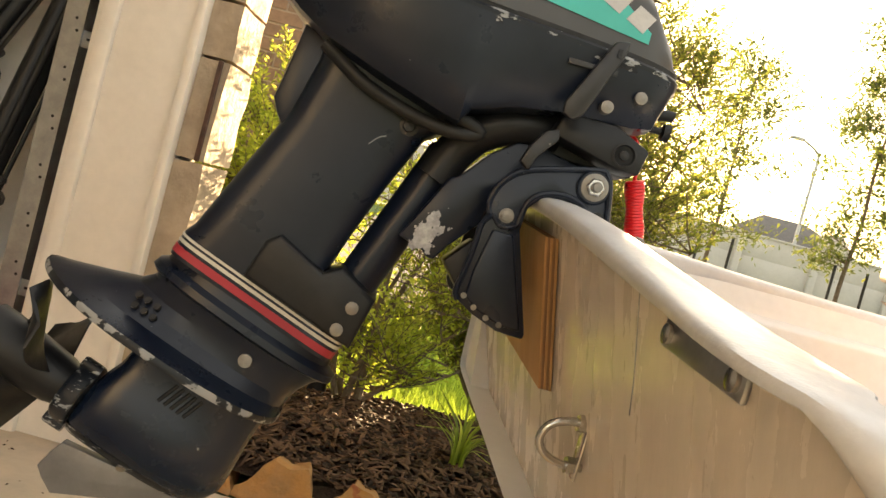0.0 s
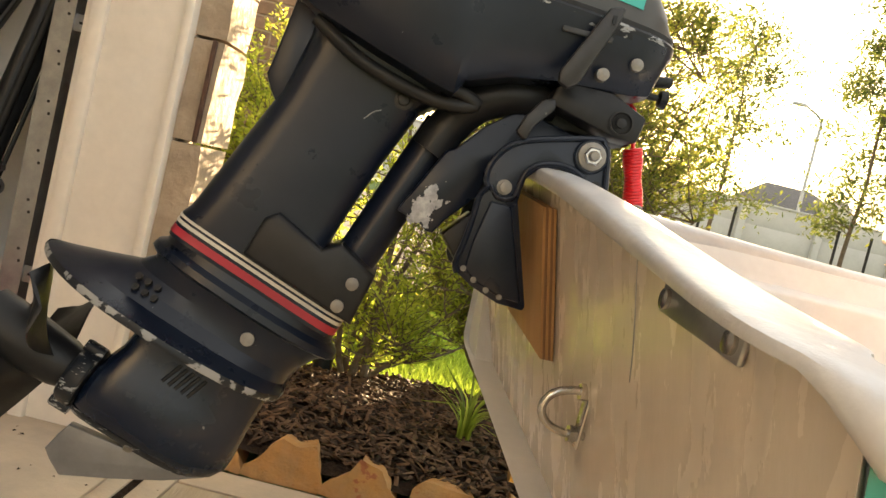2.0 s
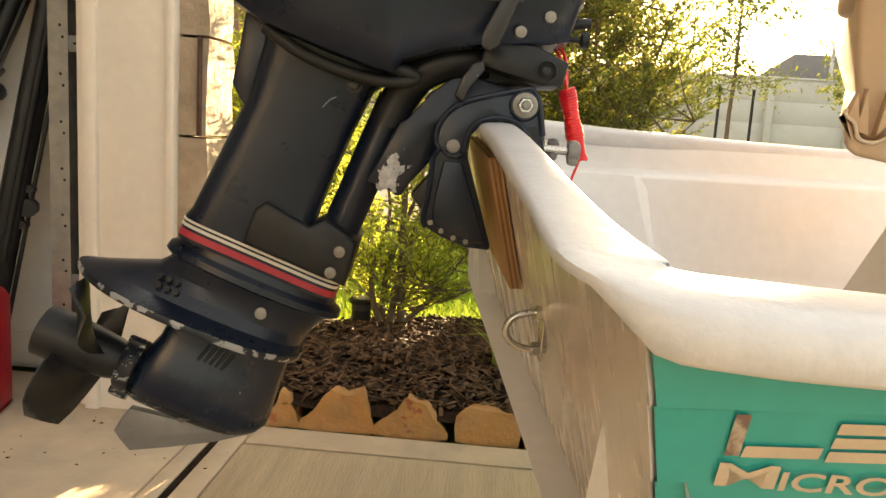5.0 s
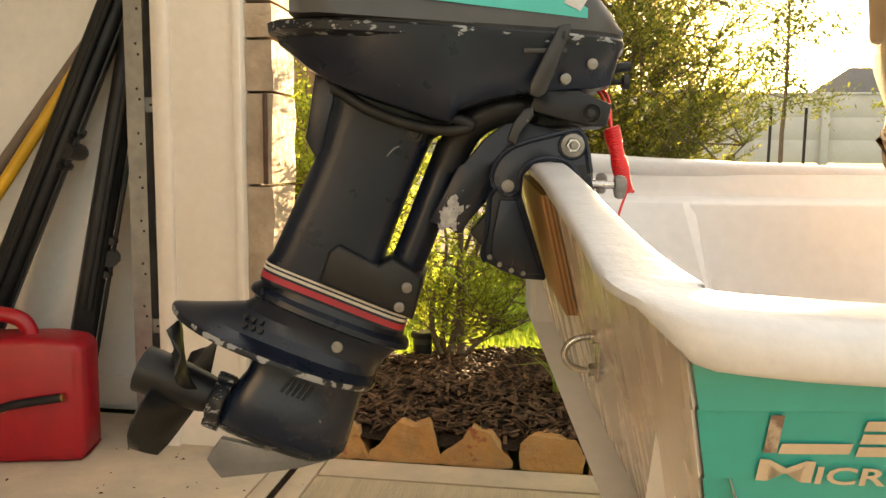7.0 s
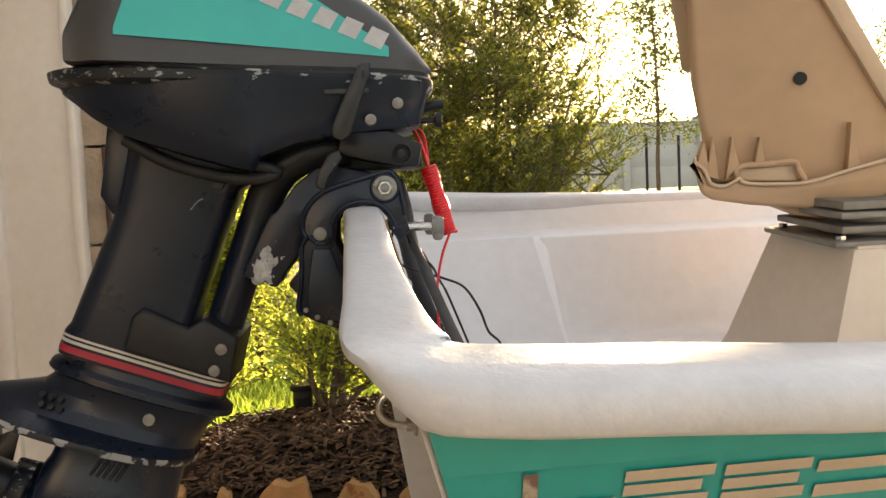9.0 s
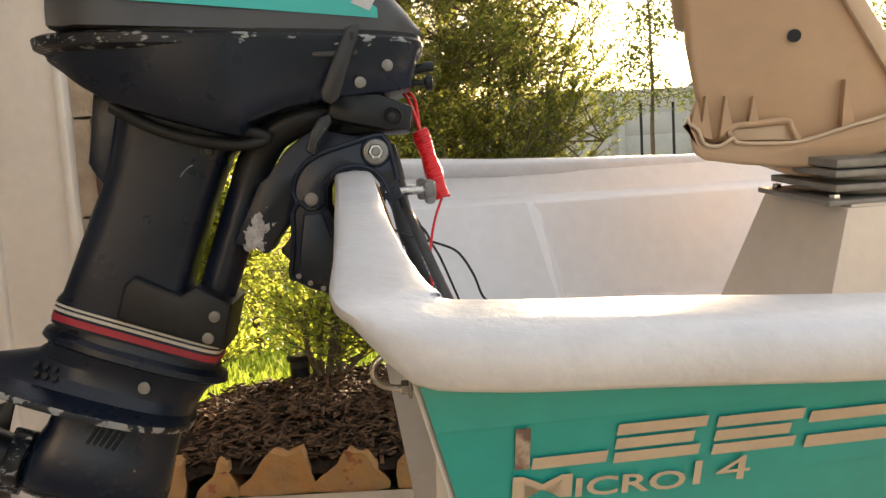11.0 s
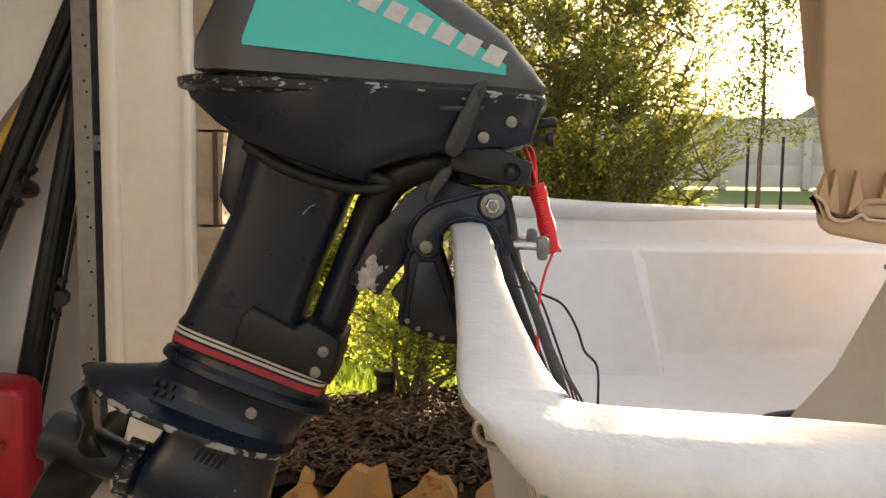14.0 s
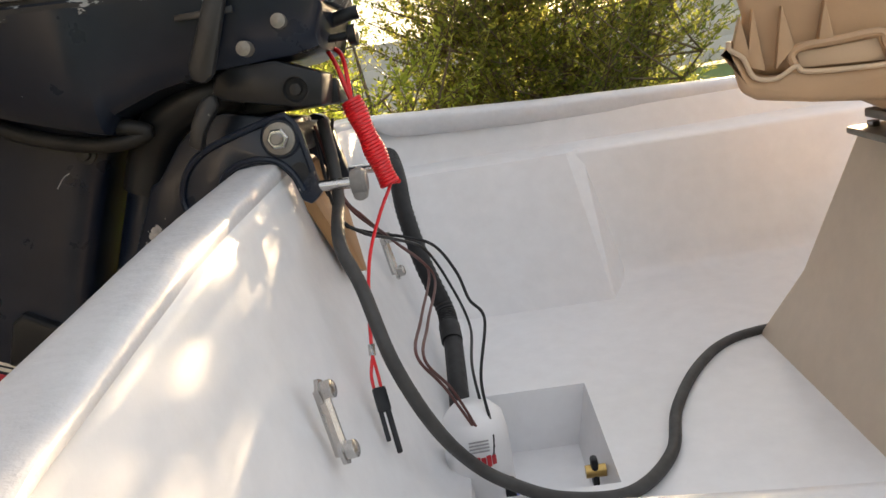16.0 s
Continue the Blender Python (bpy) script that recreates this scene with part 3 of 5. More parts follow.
def make_inside():
    """What is fixed or lies in the cockpit."""
    F = -0.305
    # outer and inner plywood pads of the motor
    pad = thing("motor_pad", "varnished plywood pad on the outer transom", "wood pad", BOAT)
    for k, m_ in enumerate((PLY, PLYDARK, PLY, PLYDARK, PLY)):
        a0, a1 = -0.0215 + k * 0.0031, -0.0215 + (k + 1) * 0.0031
        part("veneer", slab([(rake(0.012) + a0, 0.012), (rake(0.012) + a1, 0.012), (rake(-0.152) + a1, -0.152), (rake(-0.152) + a0, -0.152)], 0.530 + 0.0008 * (k % 2), 0.78, 0.0005, 1), m_, pad)
    bm = bmesh.new()
    pts = [(0.60, 0.03), (0.77, 0.03), (0.76, -0.02), (0.672, -0.100), (0.640, -0.088)]
    slope = lambda w: 0.026 + (-0.02 - w) * 0.31
    f = bm.faces.new([bm.verts.new((slope(w) - 0.002, v, w)) for v, w in pts])
    g = bmesh.ops.extrude_face_region(bm, geom=[f])
    for v in g["geom"]:
        if isinstance(v, bmesh.types.BMVert):
            v.co.x += 0.014
    bevel(bm, 0.002)
    pad2 = tagged(part("inner_pad", bm, PLY), "worn plywood pad inside the transom", "wood pad")
    pad2.matrix_world = BOAT
    # through bolts with washers
    for k, (v, w, n) in enumerate(((0.355, -0.115, 2), (0.85, -0.13, 2))):
        b = thing("bolted_strap", "stainless strap with two hex bolts inside the transom", "hardware", BOAT, "inner transom straps")
        u = slope(w)
        part("strap", tube([(u + 0.004, v, w + 0.02), (u + 0.014, v - 0.012, w - 0.03)], 0.006, 1, 8), STEEL, b)
        for q in (0, 1):
            c = (u + 0.003 + 0.011 * q, v - 0.012 * q, w + 0.018 - 0.046 * q)
            part("bolt_head", lathe([(0, 0), (0.011, 0), (0.011, 0.003), (0.008, 0.003), (0.008, 0.011), (0.005, 0.013), (0, 0.013)], c, (1, 0, 0.2), 6), STEEL, b)
    # bilge pump
    pump = thing("bilge_pump", "white bilge pump with blue base and red print", "pump", BOAT @ Matrix.Translation((0.160, 0.575, F - 0.075)) @ Matrix.Diagonal((1.05, 1.05, 1.3, 1)))
    part("strainer", lathe([(0, 0.0005), (0.036, 0.0005), (0.038, 0.006), (0.036, 0.022), (0.0, 0.022)], axis="Z"), BLUE, pump, "blue strainer base")
    body = part("body", lathe([(0.0, 0.022), (0.034, 0.022), (0.035, 0.03), (0.034, 0.085), (0.031, 0.10), (0.022, 0.108), (0, 0.11)], axis="Z", sides=28), WHITE, pump, "white pump body")
    part("spout", tube([(0, 0.02, 0.035), (-0.002, 0.055, 0.04), (0.0, 0.075, 0.045)], 0.013, 4, 12), WHITE, pump)
    for k in range(5):
        a = radians(-98 + k * 9)
        part("print", box(0.0352, 0, 0, 0.0008, 0.0045, 0.008 + 0.002 * (k % 2), 0, Matrix.Translation((0, 0, 0.072)) @ Matrix.Rotation(a, 4, "Z")), LABEL, body, "red printed bar")
    for k in range(4):
        part("print", box(0.0352, 0, 0, 0.0008, 0.020, 0.0012, 0, Matrix.Translation((0, 0, 0.082 + k * 0.003)) @ Matrix.Rotation(radians(-84), 4, "Z")), GREYINK, body, "grey printed line")
    part("clip", box(0.028, -0.022, 0.035, 0.012, 0.010, 0.028, 0.003), BLACK, pump, "black wire clip")
    # drain plug in the well
    plug = thing("drain_plug", "brass drain plug with a black wing", "plug", BOAT @ Matrix.Translation((0.284, 0.560, F - 0.022)))
    part("thread", lathe([(0, -0.012), (0.007, -0.012), (0.007, 0.01), (0, 0.01)], axis="X", sides=14), BRASS, plug)
    part("wing", box(-0.002, 0, 0, 0.008, 0.012, 0.034, 0.003), BLACK, plug)


make_inside()


def hang(name, label, category, pts, r, material, n=8, sides=10, wave=0.0):
    return tagged(part(name, tube(pts, r, n, sides, None, wave), material), label, category)


WIRE = [(0.165, 0.975, 0.89), (0.14, 0.98, 0.803), (0.144, 0.985, 0.777), (0.169, 1.0, 0.759), (0.214, 1.02, 0.742), (0.243, 1.03, 0.726), (0.264, 1.03, 0.692), (0.276, 1.02, 0.66), (0.294, 1.0, 0.64), (0.292, 0.93, 0.595), (0.3, 0.905, 0.55), (0.298, 0.9, 0.52)]


def make_cables():
    hang("control_cable", "black control cable from motor into the cockpit", "cable", [(0.158, 0.961, 0.888), (0.168, 0.94, 0.85), (0.174, 0.92, 0.81), (0.192, 0.845, 0.775), (0.210, 0.833, 0.731), (0.236, 0.805, 0.664), (0.262, 0.816, 0.594), (0.285, 0.855, 0.535), (0.32, 0.86, 0.508), (0.372, 0.842, 0.500), (0.436, 0.847, 0.500), (0.48, 0.914, 0.504), (0.497, 1.009, 0.511), (0.536, 1.115, 0.518), (0.59, 1.19, 0.523), (0.68, 1.23, 0.525)], 0.0068, DUSTY)
    hose = thing("bilge_hose", "black corrugated bilge hose with smooth lower end", "hose")
    part("corrugated_length", tube([(0.105, 1.42, 0.815), (0.118, 1.385, 0.812), (0.135, 1.34, 0.785), (0.150, 1.29, 0.735), (0.178, 1.235, 0.665), (0.205, 1.21, 0.60), (0.214, 1.18, 0.58)], 0.0125, 16, 12, None, 0.0013), RUBBER, hose)
    part("cuff", tube([(0.213, 1.183, 0.582), (0.220, 1.155, 0.567)], 0.0150, 1, 14), RUBBER, hose)
    part("smooth_length", tube([(0.217, 1.165, 0.572), (0.222, 1.15, 0.565), (0.238, 1.06, 0.535), (0.250, 0.99, 0.498), (0.252, 0.965, 0.475)], 0.0130, 6, 12), RUBBER, hose)
    hang("brown_wire", "thin brown pump wire", "wire", [(0.15, 0.955, 0.885), (0.168, 0.94, 0.82), (0.184, 0.935, 0.789), (0.195, 1.02, 0.742), (0.21, 1.12, 0.68), (0.231, 0.96, 0.662), (0.247, 0.85, 0.655), (0.263, 0.884, 0.604), (0.296, 0.905, 0.522)], 0.0017, BROWNWIRE, 8, 6)
    hang("brown_wire", "thin brown pump wire", "wire", [(0.15, 0.96, 0.88), (0.17, 0.945, 0.81), (0.19, 0.945, 0.782), (0.20, 1.025, 0.735), (0.218, 1.115, 0.672), (0.238, 0.955, 0.655), (0.253, 0.855, 0.648), (0.27, 0.89, 0.597), (0.298, 0.90, 0.52)], 0.0017, BROWNWIRE, 8, 6)
    hang("black_wire", "thin black pump wire", "wire", [(0.15, 0.95, 0.88), (0.175, 0.90, 0.80), (0.199, 0.897, 0.774), (0.205, 1.0, 0.745), (0.215, 1.10, 0.71), (0.235, 1.13, 0.652), (0.256, 1.11, 0.60), (0.276, 0.975, 0.588), (0.300, 0.90, 0.53)], 0.0019, RUBBER, 8, 6)
    hang("black_wire", "thin black wire looping from motor to pump", "wire", WIRE, 0.0019, RUBBER, 8, 6)
    # red safety lanyard
    lan = thing("safety_lanyard", "red coiled kill-switch lanyard with black clip", "lanyard")
    part("cord", tube([(0.172, 0.955, 0.968), (0.186, 0.945, 0.95), (0.195, 0.938, 0.925), (0.2, 0.938, 0.905)], 0.0024, 6, 8), LANRED, lan)
    part("cord", tube([(0.172, 0.965, 0.966), (0.192, 0.955, 0.955), (0.198, 0.945, 0.93), (0.2, 0.938, 0.9)], 0.0024, 6, 8), LANRED, lan)
    a, b = Vector((0.2, 0.938, 0.905)), Vector((0.225, 0.944, 0.813))
    d = (b - a).normalized()
    s1 = d.cross(Vector((0, 1, 0))).normalized()
    s2 = d.cross(s1)
    N, T = 26, 10
    coil = [a + (b - a) * (k / (N * T)) + (s1 * math.cos(k / T * math.tau) + s2 * math.sin(k / T * math.tau)) * (0.0092 + 0.001 * math.sin(k * 0.05)) for k in range(N * T + 1)]
    part("coil", tube(coil, 0.0026, 1, 6), LANRED, lan, "tight red coil")
    part("cord", tube([(0.225, 0.944, 0.813), (0.214, 0.92, 0.785), (0.207, 0.885, 0.75), (0.207, 0.855, 0.71), (0.209, 0.833, 0.673)], 0.0018, 8, 8), LANRED, lan)
    part("ferrule", tube([(0.2088, 0.834, 0.675), (0.2095, 0.830, 0.665)], 0.0035, 1, 8), STEEL, lan)
    part("loop", tube([(0.2095, 0.83, 0.665), (0.214, 0.822, 0.648), (0.217, 0.815, 0.632), (0.212, 0.814, 0.632), (0.208, 0.82, 0.648), (0.2095, 0.83, 0.665)], 0.0016, 6, 6), LANRED, lan)
    m = look((0.2145, 0.816, 0.634), (0.232, 0.785, 0.575)) @ Matrix.Translation((0, 0, 0.004))
    clip = part("clip", join(box(0, 0, -0.012, 0.013, 0.007, 0.024, 0.002, m), box(-0.003, 0, -0.042, 0.005, 0.006, 0.044, 0.0015, m), box(0.004, 0, -0.036, 0.004, 0.005, 0.03, 0.001, m)), BLACK, lan, "black plastic clip")


make_cables()


def make_seat_and_box():
    F = -0.305
    bx = thing("seat_box", "cream moulded pedestal box under the seat", "seat box", BOAT)
    bm = bmesh.new()
    lo = [(0.55, 0.45), (1.1, 0.45), (1.1, 0.80), (0.55, 0.80)]
    mid = [(0.59, 0.475), (1.07, 0.475), (1.07, 0.75), (0.59, 0.75)]
    hi = [(0.635, 0.50), (1.03, 0.50), (1.03, 0.70), (0.635, 0.70)]
    rings = [[bm.verts.new((u, v, w)) for u, v in r] for r, w in ((lo, F - 0.002), (mid, F + 0.1), (hi, -0.03))]
    for a, b in zip(rings, rings[1:]):
        for i in range(4):
            bm.faces.new((a[i], a[(i + 1) % 4], b[(i + 1) % 4], b[i]))
    bm.faces.new(rings[0][::-1])
    bm.faces.new(rings[-1])
    bevel(bm, 0.042, 5)
    part("body", bm, CREAM, bx)
    part("top_flange", box(0.8325, 0.60, -0.031, 0.375, 0.185, 0.010, 0.004), CREAM, bx, "raised flat top of the box")
    sw = thing("seat_swivel", "grey steel swivel plates under the seat", "swivel", BOAT)
    part("base_plate", box(0.715, 0.60, -0.0245, 0.20, 0.18, 0.008, 0.002), PLATE, sw)
    part("lower_plate", box(0.715, 0.60, -0.006, 0.17, 0.16, 0.010, 0.002, None), PLATE, sw)
    part("bearing", lathe([(0, -0.02), (0.055, -0.02), (0.055, 0.018), (0, 0.018)], (0.715, 0.6, 0.0), "Z", 24), PLATE, sw)
    part("upper_plate", box(0.72, 0.60, 0.014, 0.19, 0.17, 0.009, 0.002), PLATE, sw)
    part("top_plate", box(0.73, 0.60, 0.027, 0.20, 0.16, 0.012, 0.002), PLATE, sw)
    for v in (0.53, 0.67):
        part("bolt", lathe([(0, 0), (0.007, 0), (0.007, 0.006), (0, 0.007)], (0.635, v, -0.0205), "Z", 6), STEEL, sw)
    # folded seat: pan, backrest lying over it, ribs, slot and hole
    st = thing("fishing_seat", "folded tan moulded plastic boat seat", "seat", Matrix.Translation((0.21, -0.14, 0.89)) @ Matrix.Scale(1.2, 4) @ Matrix.Translation((-0.21, 0.14, -0.89)) @ BOAT @ Matrix.Translation((0.425, 0.47, 0)) @ pose(0, 0, 0, 0, 0, -15) @ Matrix.Translation((-0.405, -0.47, 0)))
    lip = [(0.368, 0.108), (0.369, 0.101), (0.379, 0.093), (0.387, 0.076), (0.404, 0.073), (0.419, 0.081), (0.426, 0.076), (0.457, 0.074), (0.497, 0.075), (0.545, 0.089), (0.595, 0.103), (0.66, 0.13), (0.72, 0.16)]
    under = [(0.72, 0.115), (0.66, 0.085), (0.597, 0.060), (0.558, 0.047), (0.509, 0.042), (0.433, 0.049), (0.389, 0.056), (0.376, 0.064), (0.372, 0.080)]
    def slant(bm, low, high):
        """Draw the free end in towards the back: by low at the foot, by high at the top."""
        for v in bm.verts:
            k = low + (high - low) * min(1.0, max(0.0, (v.co.z - 0.10) / 0.2))
            v.co.x += k * (v.co.y - 0.446) * min(1.0, max(0.0, (0.62 - v.co.x) / 0.2))
        return bm
    part("seat_pan", slant(slab(lip + under, 0.440, 0.80, 0.006, 3), 0.30, 0.30), SEAT, st, "rounded lower seat shell", 50)
    part("skirt", slab([(0.46, 0.050), (0.488, 0.034), (0.553, 0.022), (0.70, 0.018), (0.72, 0.10), (0.60, 0.055), (0.5, 0.046)], 0.462, 0.76, 0.004), SEAT, st)
    part("lip", tube([(u, 0.4385, w) for u, w in lip], 0.0022, 4, 8), SEATPALE, st, "wavy pale lip of the shell")
    part("backrest", slant(slab([(0.370, 0.075), (0.377, 0.125), (0.366, 0.18), (0.361, 0.24), (0.357, 0.32), (0.356, 0.40), (0.452, 0.40), (0.52, 0.29), (0.556, 0.225), (0.60, 0.150), (0.66, 0.12), (0.64, 0.085), (0.50, 0.070)], 0.453, 0.79, 0.010, 4), 0.26, 0.12), SEAT, st, "folded flat backrest", 50)
    part("back_shell", slab([(0.338, 0.40), (0.40, 0.40), (0.40, 0.21), (0.370, 0.215), (0.360, 0.28), (0.348, 0.35)], 0.475, 0.56, 0.006, 3), SEAT, st, "curved rear shell of the backrest", 50)
    part("side_rail", slab([(0.445, 0.386), (0.472, 0.386), (0.566, 0.226), (0.613, 0.150), (0.640, 0.118), (0.615, 0.112), (0.592, 0.146), (0.543, 0.226)], 0.444, 0.50, 0.003), SEATPALE, st, "pale slanting edge of the backrest")
    for tip, lo, hi in (((0.378, 0.127), (0.371, 0.100), (0.386, 0.088)), ((0.388, 0.132), (0.3815, 0.085), (0.396, 0.080)), ((0.410, 0.131), (0.404, 0.080), (0.419, 0.097)), ((0.442, 0.130), (0.436, 0.094), (0.449, 0.097)), ((0.543, 0.144), (0.541, 0.088), (0.555, 0.094))):
        part("rib", slab([lo, hi, tip], 0.4395, 0.462, 0.0008), SEAT, st)
    part("slot_frame", tube([(u, 0.442, w) for u, w in ((0.419, 0.081), (0.4165, 0.090), (0.425, 0.096), (0.45, 0.0975), (0.481, 0.0995), (0.487, 0.090), (0.495, 0.077))], 0.0036, 5, 8), SEAT, st, "raised frame of the handle slot")
    part("slot", slab([(0.421, 0.091), (0.424, 0.078), (0.488, 0.076), (0.481, 0.094)], 0.4478, 0.4528, 0.001), SEATPALE, st, "pale hollow of the handle slot")
    part("hole", lathe([(0, -0.003), (0.0075, -0.003), (0.0075, 0.003), (0, 0.003)], (0.488, 0.4525, 0.196), "Y", 18), BLACK, st, "round dark hole")


make_seat_and_box()


# ---- the outboard ----
MOTOR = Matrix.Translation((0.109, 0.945, 0)) @ pose(0, 0, 0, 0, 0, 6.1)
X0 = 0.109


def L(a, b, y=0.0):
    """Leg coordinates: a forward along the plate, b up the leg, to the motor's own x, y, z."""
    return Vector((-0.443 - X0 + 0.934 * a + 0.358 * b, y, 0.638 - 0.358 * a + 0.934 * b))


def leg_ring(a0, a1, hw, b, power=0.8, n=30, back=None):
    """A ring across the leg at height b; back: the roundness of its after half, above 1 for a point."""
    out = []
    for k in range(n):
        t = math.tau * k / n
        ca, sa = math.cos(t), math.sin(t)
        p = back if back and ca < 0 else power
        out.append(L((a0 + a1) / 2 + (a1 - a0) / 2 * math.copysign(abs(ca) ** power, ca), b, hw * math.copysign(abs(sa) ** p, sa)))
    return out


def lid_half(x, z):
    return 0.123 - 0.105 * (x + 0.14 - 0.0) - 0.22 * max(0.0, z - 1.06)


def make_motor():
    mo = thing("outboard_motor", "black outboard motor with teal and grey cowl, tilted on the transom", "outboard motor", MOTOR)
    # leg
    P = 0.32
    leg = part("exhaust_housing", loft([leg_ring(0.112, 0.335, 0.046, 0.094, P), leg_ring(0.112, 0.335, 0.046, 0.124, P), leg_ring(0.114, 0.272, 0.046, 0.134, P, 30, 0.8), leg_ring(0.120, 0.268, 0.045, 0.22, P, 30, 0.8), leg_ring(0.126, 0.268, 0.045, 0.30, P, 30, 0.8), leg_ring(0.122, 0.272, 0.047, 0.37, P), leg_ring(0.110, 0.30, 0.052, 0.41, P)]), NAVY, mo, "worn navy-black leg", 50)
    bm = bmesh.new()
    pts = [(0.130, 0.285), (0.118, 0.293), (0.104, 0.306), (0.100, 0.33), (0.086, 0.395), (0.15, 0.40), (0.15, 0.29)]
    f = bm.faces.new([bm.verts.new(L(a, b, -0.030)) for a, b in pts])
    g = bmesh.ops.extrude_face_region(bm, geom=[f])
    for v in g["geom"]:
        if isinstance(v, bmesh.types.BMVert):
            v.co.y = 0.030
    part("rear_fin", bevel(bm, 0.004), NAVY, leg)
    for b0, b1, m_, nm in ((0.1185, 0.1215, STRIPE_WHITE, "ivory stripe"), (0.1115, 0.1155, STRIPE_WHITE, "ivory stripe"), (0.0985, 0.1075, STRIPE_RED, "red stripe")):
        part("stripe", loft([leg_ring(0.1112, 0.3358, 0.0468, b0, P), leg_ring(0.1112, 0.3358, 0.0468, b1, P)]), m_, leg, nm)
    part("lower_flange", loft([leg_ring(0.104, 0.345, 0.050, 0.066), leg_ring(0.100, 0.352, 0.056, 0.070), leg_ring(0.102, 0.350, 0.055, 0.078), leg_ring(0.110, 0.338, 0.048, 0.084), leg_ring(0.112, 0.336, 0.046, 0.095)]), NAVY, leg)
    plate = part("anti_ventilation_plate", loft([leg_ring(0.110, 0.342, 0.048, 0.068, 0.6), leg_ring(0.112, 0.334, 0.046, 0.060, 0.6), leg_ring(0.098, 0.326, 0.044, 0.044, 0.65, 30, 0.9), leg_ring(0.060, 0.322, 0.048, 0.028, 0.7, 30, 1.1), leg_ring(0.026, 0.321, 0.060, 0.0145, 0.75, 30, 1.25), leg_ring(0.006, 0.322, 0.084, 0.007, 0.8, 30, 1.35), leg_ring(0.000, 0.324, 0.091, 0.003, 0.8, 30, 1.35), leg_ring(0.001, 0.324, 0.091, -0.003, 0.8, 30, 1.35), leg_ring(0.012, 0.321, 0.083, -0.005, 0.8, 30, 1.35), leg_ring(0.13, 0.314, 0.030, -0.010)]), NAVY, mo, "broad flared plate with a thin edge", 24)
    part("worn_edge", loft([leg_ring(-0.0005, 0.3243, 0.0908, 0.0045, 0.8, 60, 1.35), leg_ring(-0.002, 0.3255, 0.0926, 0.0005, 0.8, 60, 1.35), leg_ring(-0.0005, 0.325, 0.0922, -0.0042, 0.8, 60, 1.35)], cap=False), NAVY_EDGE, plate, "plate edge chipped to bare metal")
    for i in range(6):
        part("inlet_hole", lathe([(0, -0.002), (0.0042, -0.002), (0.0042, 0.003), (0, 0.003)], L(0.121 + 0.012 * (i % 3) - 0.004 * (i // 3), 0.026 + 0.011 * (i // 3), -0.0505 + 0.005 * (i // 3)), (-0.1, -0.8, 0.5), 10), DARKMETAL, plate)
    part("screw", lathe([(0, 0), (0.0085, 0), (0.008, 0.003), (0, 0.0035)], L(0.2555, 0.044, -0.0455), (0, -1, 0.1), 14), DULL, plate, "slotted steel screw")
    def case_ring(a0, a1, hw, b, nose=1.25, n=36):
        """A ring across the gearcase: a fine leading edge in front, a rounded flat back."""
        out = []
        for k in range(n):
            t = math.tau * k / n
            ca, sa = math.cos(t), math.sin(t)
            pa, pb = (0.85, nose) if ca > 0 else (0.35, 0.55)
            c0 = a0 + (a1 - a0) * 0.45
            out.append(L(c0 + ((a1 - c0) if ca > 0 else (c0 - a0)) * math.copysign(abs(ca) ** pa, ca), b, hw * math.copysign(abs(sa) ** pb, sa)))
        return out
    gear = part("gearcase", loft([case_ring(0.142, 0.312, 0.024, -0.004), case_ring(0.141, 0.313, 0.025, -0.030), case_ring(0.139, 0.314, 0.0275, -0.050), case_ring(0.133, 0.316, 0.032, -0.066), case_ring(0.129, 0.318, 0.0365, -0.085), case_ring(0.127, 0.3195, 0.039, -0.102), case_ring(0.126, 0.319, 0.0385, -0.118), case_ring(0.126, 0.310, 0.033, -0.134), case_ring(0.128, 0.294, 0.023, -0.146), case_ring(0.132, 0.275, 0.008, -0.153)]), NAVY_FLAKED, mo, "navy gearcase flaked to bare metal", 32)
    ax = (L(1, 0) - L(0, 0)).normalized()
    ring = part("rear_ring", lathe([(0, 0.104), (0.034, 0.104), (0.037, 0.107), (0.0385, 0.110), (0.0395, 0.125), (0.038, 0.127), (0, 0.128)], L(0, -0.112), ax, 32), NAVY_WORN, gear, "chipped bearing ring")
    for b in (-0.074, -0.150):
        part("ear", lathe([(0, 0.103), (0.007, 0.103), (0.008, 0.106), (0.008, 0.128), (0, 0.128)], L(0, b, -0.010), ax, 14), NAVY_WORN, gear, "chipped bolt ear")
    # skeg, with the flaked border where the paint has gone
    def fin(pts, y):
        bm = bmesh.new()
        f = bm.faces.new([bm.verts.new(L(a, b, -y)) for a, b in pts])
        g = bmesh.ops.extrude_face_region(bm, geom=[f])
        for v in g["geom"]:
            if isinstance(v, bmesh.types.BMVert):
                v.co.y = y
        return bevel(bm, min(0.003, y * 0.4))
    part("skeg", fin([(0.137, -0.168), (0.132, -0.186), (0.1285, -0.208), (0.140, -0.217), (0.1595, -0.2275), (0.21, -0.200), (0.2643, -0.1675), (0.3034, -0.138), (0.3145, -0.113), (0.308, -0.100), (0.27, -0.14), (0.20, -0.158)], 0.008), SKEG, gear, "skeg worn to bare grey metal")
    part("lower_flange", loft([case_ring(0.1255, 0.300, 0.0300, -0.1385), case_ring(0.1258, 0.296, 0.0285, -0.142), case_ring(0.128, 0.287, 0.0215, -0.149)], cap=False), NAVY_WORN, gear, "chipped seam above the skeg")
    for k in range(5):
        part("intake_slot", tube([L(0.209 + k * 0.0085, -0.030, -0.0250), L(0.201 + k * 0.0085, -0.056, -0.0290)], 0.0022, 1, 6), BLACK, gear)
